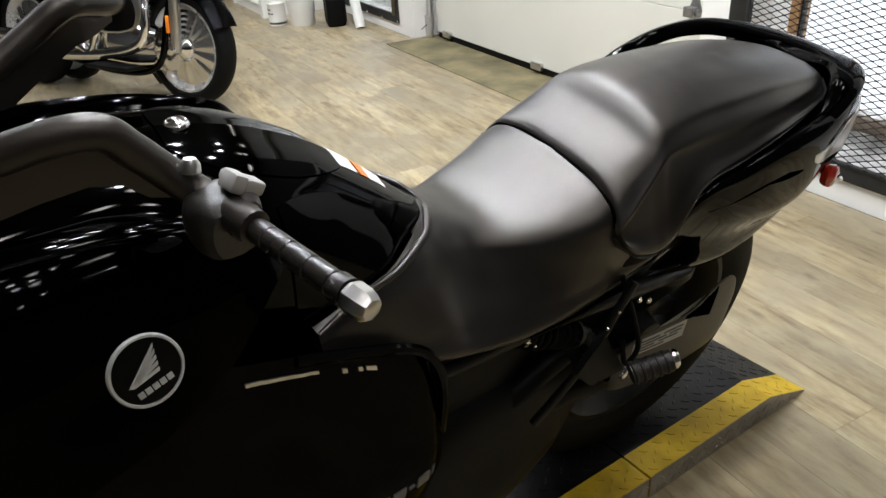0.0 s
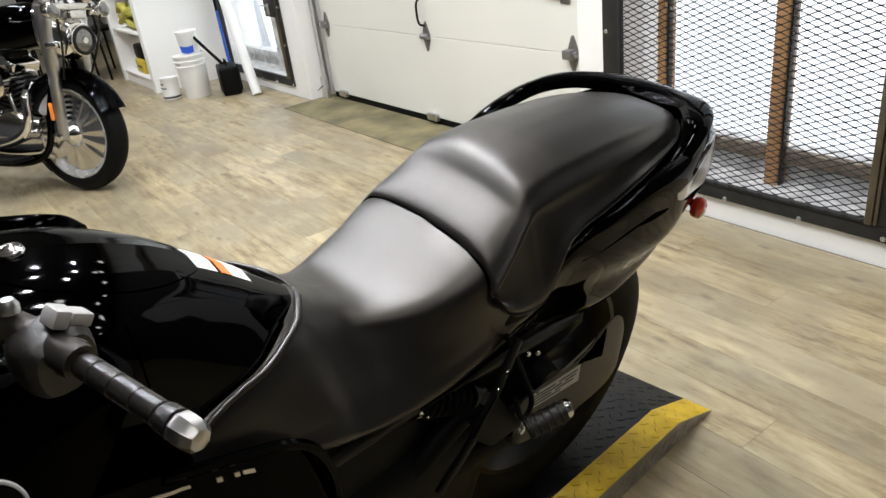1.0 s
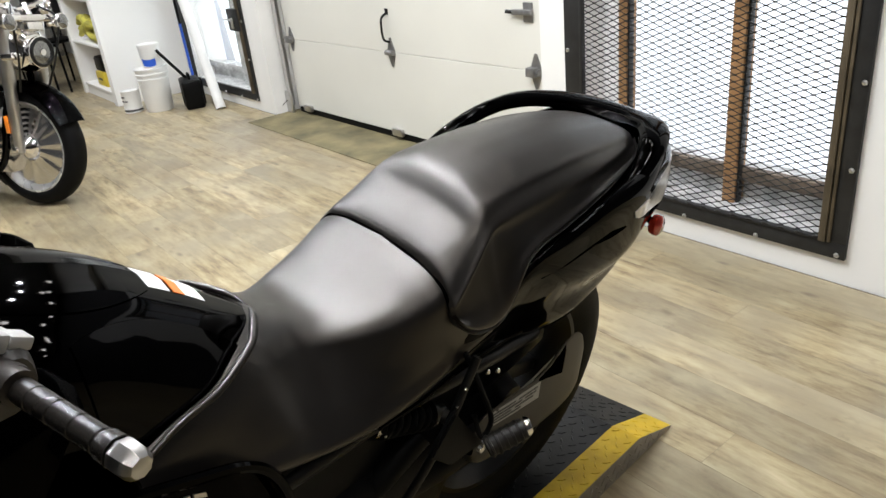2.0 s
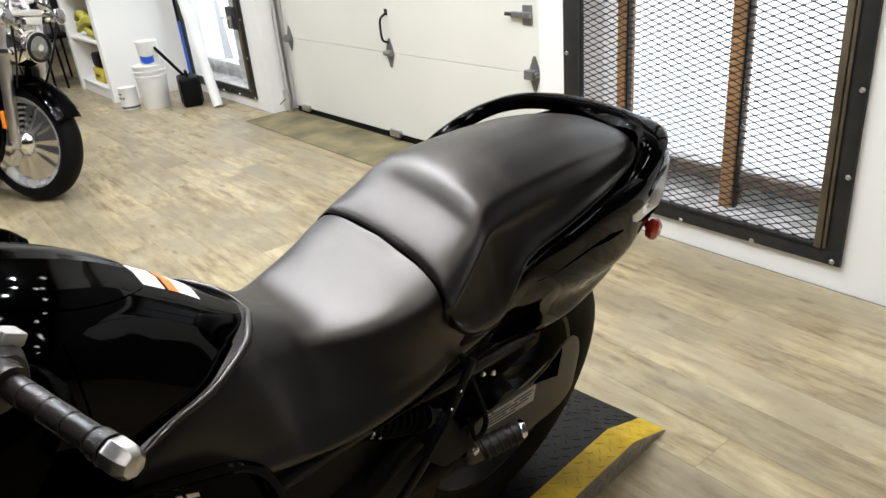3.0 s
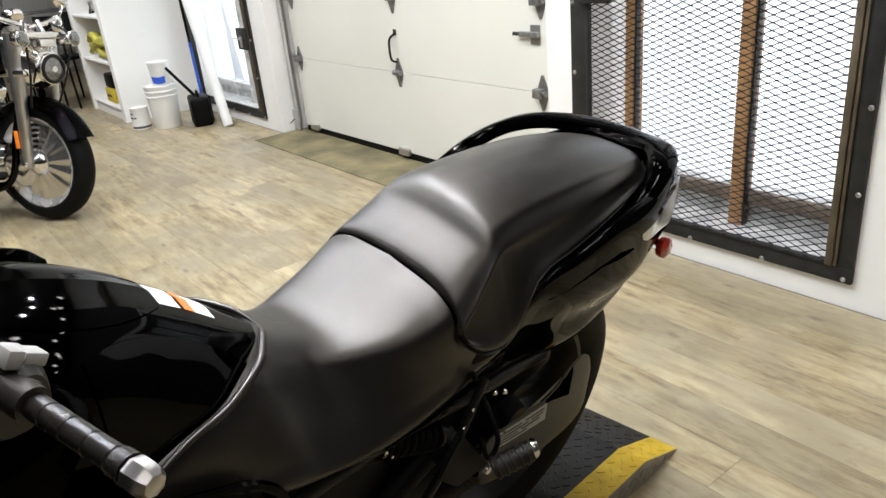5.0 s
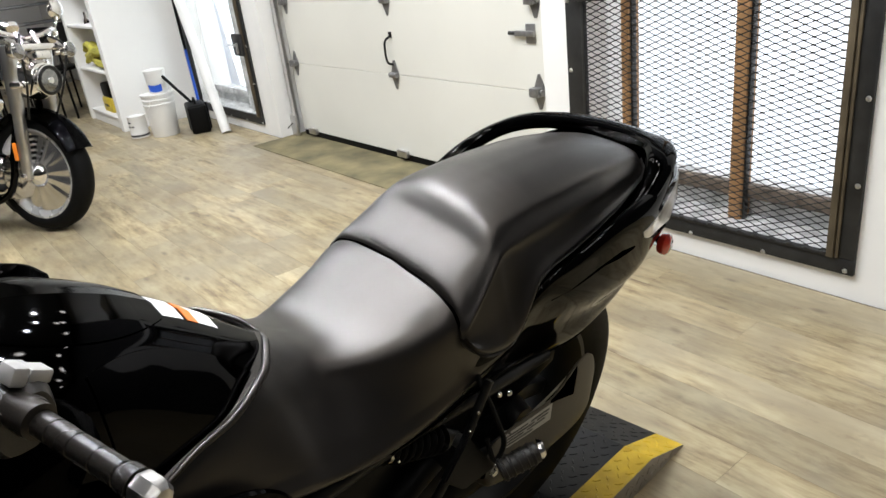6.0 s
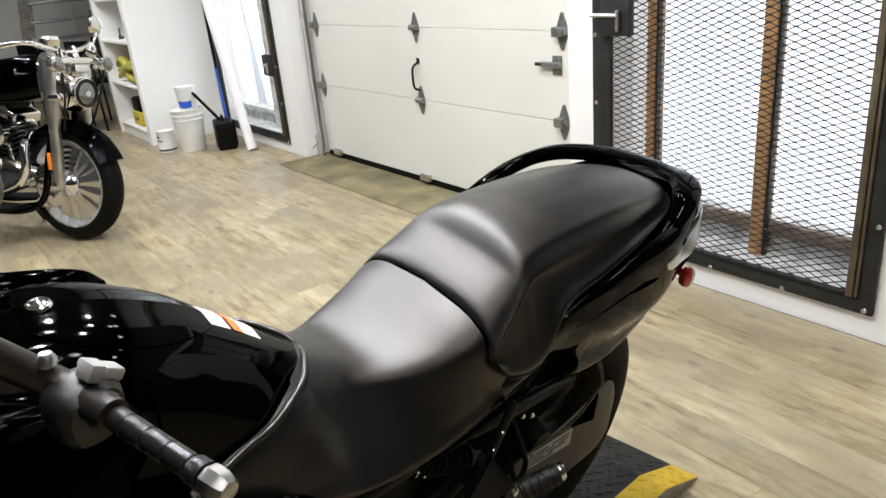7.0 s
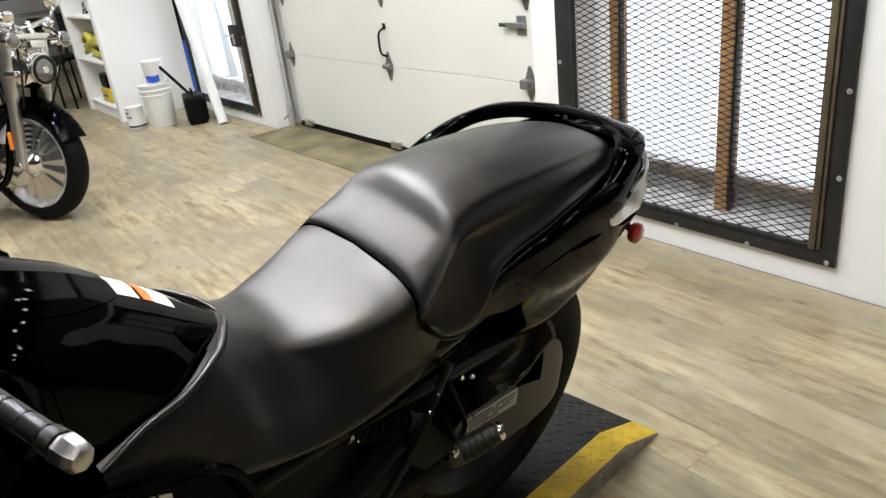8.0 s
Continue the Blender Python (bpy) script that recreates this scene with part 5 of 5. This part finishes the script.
for sx in (1, -1):
    bar = spart("handlebar", tubed([(0, .24, 1.03), (sx * .10, .23, 1.05), (sx * .22, .27, 1.08), (sx * .33, .38, 1.05), (sx * .40, .50, 1.02)], .014, 12, 40), CHROME, cruiser, "chrome handlebar")
    spart("grip", tubed([(sx * .365, .44, 1.035), (sx * .42, .54, 1.01)], .021, 12), RUBBER, bar)
    spart("control_box", lathe([(0, -.05), (.028, -.045), (.03, .04), (0, .05)], 14, None, facing((sx * .335, .39, 1.045), (sx * .6, .75, -.2))), CHROME, bar)
    mir = spart("mirror_stalk", tubed([(sx * .32, .37, 1.06), (sx * .34, .35, 1.13), (sx * .36, .36, 1.17)], .007, 8, 20), CHROME, bar)
    spart("mirror_head", lathe([(0, -.02), (.035, -.016), (.055, 0), (.05, .012), (0, .012)], 24, None, facing((sx * .36, .36, 1.19), (0, .9, .1))), CHROME, mir)
    sig = spart("turn_signal", lathe([(0, -.05), (.03, -.04), (.042, 0), (.04, .012), (0, .012)], 24, None, facing((sx * .165, .12, .965), (0, -1, 0))), CHROME, cruiser, "chrome bullet turn signal")
    spart("signal_lens", lathe([(0, .028), (.025, .022), (.038, .012), (0, .012)], 20, None, facing((sx * .165, .12, .965), (0, -1, 0))), LAMP_GLASS, sig)
    spart("signal_stem", tubed([(sx * .10, .15, .95), (sx * .155, .14, .96)], .012, 8), CHROME, sig)
spart("speedometer", lathe([(0, 0), (.06, 0), (.065, .02), (.05, .035), (0, .037)], 28, None, facing((0, .34, 1.07), (0, .5, .8))), CHROME, cruiser)
spart("fuel_tank", loft([(.34, [(0, .99), (.06, .98), (.10, .92), (.08, .82), (0, .80)]), (.5, [(0, 1.03), (.10, 1.0), (.16, .90), (.14, .79), (0, .78)]), (.75, [(0, 1.0), (.10, .98), (.16, .88), (.14, .78), (0, .77)]), (.95, [(0, .90), (.06, .88), (.09, .83), (.08, .77), (0, .76)])], 18), GLOSS, cruiser, "gloss black teardrop tank")
spart("seat", loft([(.85, [(0, .84), (.08, .83), (.12, .78), (0, .74)]), (1.1, [(0, .76), (.13, .76), (.17, .71), (0, .68)]), (1.35, [(0, .84), (.12, .83), (.15, .77), (0, .72)]), (1.7, [(0, .86), (.08, .85), (.11, .80), (0, .77)])], 14), VINYL, cruiser, "black leather saddle")
for sx in (1, -1):
    spart("frame_tube", tubed([(sx * .05, .26, .86), (sx * .09, .36, .5), (sx * .12, .45, .22), (sx * .14, .8, .17), (sx * .14, 1.4, .25)], .019, 10, 40), GLOSS, cruiser)
eng = spart("crankcase", loft([(.45, [(0, .44), (.10, .42), (.13, .32), (.10, .2), (0, .18)]), (.65, [(0, .48), (.13, .46), (.17, .34), (.13, .2), (0, .17)]), (.95, [(0, .45), (.13, .43), (.16, .34), (.12, .2), (0, .18)])], 16), CHROME, cruiser, "polished crankcase")
for ang, y in ((-20, .60), (25, .78)):
    for k in range(9):
        m = Matrix.Translation((0, y, .44)) @ Matrix.Rotation(radians(ang), 4, "X") @ Matrix.Translation((0, 0, .03 + k * .026))
        spart("cylinder_fin", moved(lathe([(.05, -.008), (.098, -.006), (.098, .006), (.05, .008)], 24, None, None, True), m), CHROME if k > 6 else STEEL, eng)
    m = Matrix.Translation((0, y, .44)) @ Matrix.Rotation(radians(ang), 4, "X") @ Matrix.Translation((0, 0, .27))
    spart("rocker_box", moved(boxed((-.09, -.075, 0), (.09, .075, .07), .02, 3), m), CHROME, eng, "chrome rocker cover")
    for sx in (1, -1):
        spart("pushrod_tube", tubed([(sx * -.11, y, .40), (sx * -.10, y - math.sin(radians(ang)) * .2, .66)], .012, 10), CHROME, eng)
spart("air_cleaner", lathe([(0, .06), (.06, .058), (.085, .04), (.09, 0), (0, 0)], 32, None, facing((-.12, .68, .62), (-1, 0, 0))), CHROME, eng, "round chrome air cleaner")
for k, (y0, z0) in enumerate(((.50, .60), (.90, .58))):
    spart("exhaust_pipe", tubed([(-.08, y0, z0), (-.17, y0 - .06, z0 - .06), (-.19, y0 + .02, .33 - .05 * k), (-.19, 1.1, .25 + .07 * k), (-.20, 1.95, .26 + .08 * k)], [.024, .024, .027, .036, .042], 14, 50), CHROME, cruiser, "chrome exhaust pipe")
spart("floorboard", boxed((-.30, .50, .20), (-.16, .86, .225), .01), RUBBER, cruiser)
spart("oil_cooler", boxed((-.07, .30, .34), (.07, .36, .66), .01), STEEL, cruiser)
for k in range(10):
    spart("cooler_fin", boxed((-.075, .293, .36 + k * .029), (.075, .30, .372 + k * .029), .002), ALLOY, cruiser)
spart("side_stand", tubed([(.12, .85, .20), (.22, .88, .08), (.318, .90, -.04)], .014, 8, 12), STEEL, cruiser)

# ---- a red motorcycle farther back, and stacked chairs ----
m2 = Matrix.Translation((-1.15, -.55, 0)) @ CRUISER
red = thing("red_motorcycle", m2, "dark motorcycle with a red tank parked behind", "motorcycle")
for mid in ((0, 0, R), (0, 1.6, R)):
    wheel(red, mid, R, .13, .25, 9)
part("fuel_tank", loft([(.34, [(0, .99), (.06, .98), (.10, .92), (.08, .82), (0, .80)]), (.5, [(0, 1.03), (.10, 1.0), (.16, .90), (.14, .79), (0, .78)]), (.75, [(0, 1.0), (.10, .98), (.16, .88), (.14, .78), (0, .77)]), (.95, [(0, .90), (.06, .88), (.09, .83), (.08, .77), (0, .76)])], 14), RED_PAINT, red, "red painted tank")
for sx in (1, -1):
    part("fork_leg", tubed([(sx * .10, .0, .36), (sx * .10, .21, 1.0)], .03, 12), CHROME, red)
    part("handlebar", tubed([(0, .24, 1.05), (sx * .12, .22, 1.16), (sx * .30, .32, 1.20), (sx * .40, .46, 1.15)], .016, 10, 30), CHROME, red)
    part("mirror", lathe([(0, -.02), (.05, 0), (.045, .012), (0, .012)], 20, None, facing((sx * .36, .30, 1.34), (0, .9, .1))), PLASTIC, red)
    part("mirror_stalk", tubed([(sx * .32, .33, 1.2), (sx * .36, .30, 1.32)], .007, 8), CHROME, red)
part("headlamp", lathe([(0, -.1), (.06, -.08), (.09, 0), (.09, .02), (0, .03)], 28, None, facing((0, .04, .95), (0, -1, 0))), CHROME, red)
part("engine", loft([(.4, [(0, .7), (.10, .66), (.12, .4), (.08, .2), (0, .18)]), (.95, [(0, .7), (.10, .66), (.13, .4), (.1, .2), (0, .18)])], 12), CHROME, red)
part("seat", loft([(.85, [(0, .84), (.08, .83), (.12, .78), (0, .74)]), (1.2, [(0, .78), (.13, .78), (.17, .72), (0, .70)]), (1.7, [(0, .86), (.08, .85), (.11, .80), (0, .77)])], 12), VINYL, red)
part("side_stand", tubed([(.12, .85, .20), (.318, .90, -.04)], .014, 8), STEEL, red)

chair = thing("folding_chair", Matrix.Translation((-8.05, 1.45, 0)) @ Matrix.Rotation(radians(20), 4, "Z"), "black metal chair standing by the shelf", "chair", "chairs by the shelf")
part("seat", boxed((-.2, -.2, .44), (.2, .2, .47), .01), PLASTIC, chair)
part("backrest", boxed((-.2, .18, .62), (.2, .20, .88), .008), PLASTIC, chair)
for px in (-.19, .19):
    for py in (-.19, .19):
        part("leg", tubed([(px, py, 0), (px * .95, py * .95, .45)], .012, 8), PLASTIC, chair)
    part("back_post", tubed([(px, .19, .45), (px, .19, .88)], .011, 8), PLASTIC, chair)
for k in range(2):
    copy_thing(chair, Matrix.Translation((-8.35 - .45 * k, 1.75 - .55 * k, 0)) @ Matrix.Rotation(radians(15 + 20 * k), 4, "Z"))
stairs = thing("staircase", Matrix.Translation((-9.6, 1.55, 0)), "grey painted open staircase at the far end", "staircase")
for y in (0, .75):
    bm = bmesh.new()
    tube(bm, [(-1.4, y, 0), (.9, y, 2.6)], [.10, .10], 4)
    part("stringer", bm, SILVER, stairs, "", False)
for k in range(12):
    part("tread", boxed((-1.33 + k * .185, .02, .185 + k * .209), (-1.07 + k * .185, .73, .215 + k * .209), .004), GALV, stairs)
poster = thing("poster", Matrix.Translation((-9.2, 2.445, 1.25)), "pale blue poster on the far wall", "poster")
part("sheet", boxed((-.35, -.004, -.45), (.35, -.0005, .45)), material("poster_blue", (.35, .5, .65), .5), poster, "", False)


# ---- ceiling lights ----
LAMP_GLOW = glowing("lamp_glow", (1.0, 0.94, 0.85), 25.0)
LED_GLOW = glowing("tube_glow", (1.0, 0.98, 0.94), 14.0)


def spot_fixture(x, y, watts, size=.07, k=1.0):
    s = thing("ceiling_spot", Matrix.Translation((x, y, CEIL)), "small round white ceiling spot, lit", "lamp", "ceiling spots")
    part("housing", lathe([(.045 * k, 0), (.05 * k, -.10), (.054 * k, -.105), (.044 * k, -.10), (.03 * k, -.02), (0, -.02)], 20), CEILING, s)
    part("bulb", lathe([(0, -.085), (.034 * k, -.085), (.034 * k, -.06), (0, -.06)], 20), LAMP_GLOW, s)
    data = bpy.data.lights.new("spot_light", "AREA")
    data.shape, data.size, data.energy, data.color = "DISK", size, watts, (.94, .975, 1.03)
    o = new("spot_light", data)
    o.matrix_world = look((x, y, CEIL - .112), (x, y, 0))


SPOTS = [(-2.1, 1.55), (-2.6, 1.6), (-.55, .45), (-1.0, .3), (-1.5, .4), (-2.0, .25), (-2.5, .45), (-.6, .95), (-1.2, .85), (-1.8, .95), (-2.3, 1.0), (-1.6, 1.35)]
DOTS = [(.25, .1), (.7, -.35), (1.2, -.1), (.5, .75), (1.05, .5), (1.6, .65), (-3.6, 2.2), (-3.0, 2.25), (-2.3, 2.15), (-1.6, 2.2), (-1.05, 2.2), (-2.2, 2.0), (.75, 1.4), (1.7, -.6), (-.2, 1.5), (-.3, .6), (-.6, 2.0), (0, 2.1), (.45, 1.9), (-.7, 1.2), (.1, 1.15), (.95, 2.0), (.3, .42), (.9, .12), (1.4, 1.2), (0, -.4)]
SPOTS += [(-4.1, .5), (-4.1, 1.6), (-5.4, .2), (-6.6, .9), (-3.2, -.7), (-5.0, -1.2), (-3.1, .4)]
for x, y in SPOTS:
    spot_fixture(x, y, 12.5 if x > -2.55 else 20, k=1.5)
for x, y in [(1.25, .3), (1.35, .55), (1.1, .75), (1.55, .4), (2.2, .9), (2.0, .2), (2.5, .6), (2.3, 1.6)]:
    spot_fixture(x, y, 0.9, .055)
for x, y in DOTS:
    spot_fixture(x, y, 0.42, .085, 1.9)
strip = thing("ceiling_strip_light", Matrix.Translation((-7.2, .6, CEIL)), "long white ceiling strip light, lit", "lamp", "strip lights")
part("tray", boxed((-1.2, -.06, -.06), (1.2, .06, 0), .006), CEILING, strip)
part("tube", tubed([(-1.17, 0, -.075), (1.17, 0, -.075)], .014, 12), LED_GLOW, strip)
copy_thing(strip, Matrix.Translation((-3.6, -1.8, CEIL)))
for x, y, w in ((-7.2, .6, 60), (-3.6, -1.8, 30)):
    area_lamp("strip_light_beam", (x, y, CEIL - .095), (x, y, 0), 2.3, .09, w, (.94, .975, 1.03))

# ---- floor of vinyl planks ----
sub = structure("floor", boxed((WEST, SOUTH, -.1), (EAST, 3.2, -.0035)), material("subfloor", (.05, .04, .03), .8), "grey-brown oak-look vinyl plank floor")
PW, PL = .152, 1.22
pm = mesh_of(boxed((-PL / 2 + .0003, -PW / 2 + .0003, -.004), (PL / 2 - .0003, PW / 2 - .0003, 0), .0003, 1), "plank", PLANK, False)
rest = []
rng = random.Random(11)
row = 0
y = WALL_Y - .012 - PW / 2
while y > SOUTH + .1:
    x = WEST + .05 + PL / 2 + rng.uniform(0, PL) - PL
    while x - PL / 2 < EAST - .01:
        if x + PL / 2 > WEST + .01:
            if -7.4 < x < .6 and y > -.75:
                p = new("plank", pm)
                p.location = (x, y, 0)
                p.parent = sub
            else:
                rest.append((x, y))
        x += PL
    y -= PW
    row += 1
verts, faces = [], []
for x, y in rest:
    a, b, c, d = max(WEST, x - PL / 2 + .0006), min(EAST, x + PL / 2 - .0006), y - PW / 2 + .0005, y + PW / 2 - .0005
    n = len(verts)
    verts += [(a, c, 0), (b, c, 0), (b, d, 0), (a, d, 0), (a, c, -.004), (b, c, -.004), (b, d, -.004), (a, d, -.004)]
    faces += [(n, n + 1, n + 2, n + 3), (n, n + 4, n + 5, n + 1), (n + 1, n + 5, n + 6, n + 2), (n + 2, n + 6, n + 7, n + 3), (n + 3, n + 7, n + 4, n)]
me = bpy.data.meshes.new("far_planks")
me.from_pydata(verts, [], faces)
me.materials.append(PLANK)
far = new("far_planks", me)
far.parent = sub
tagged(far, kind="stuff")
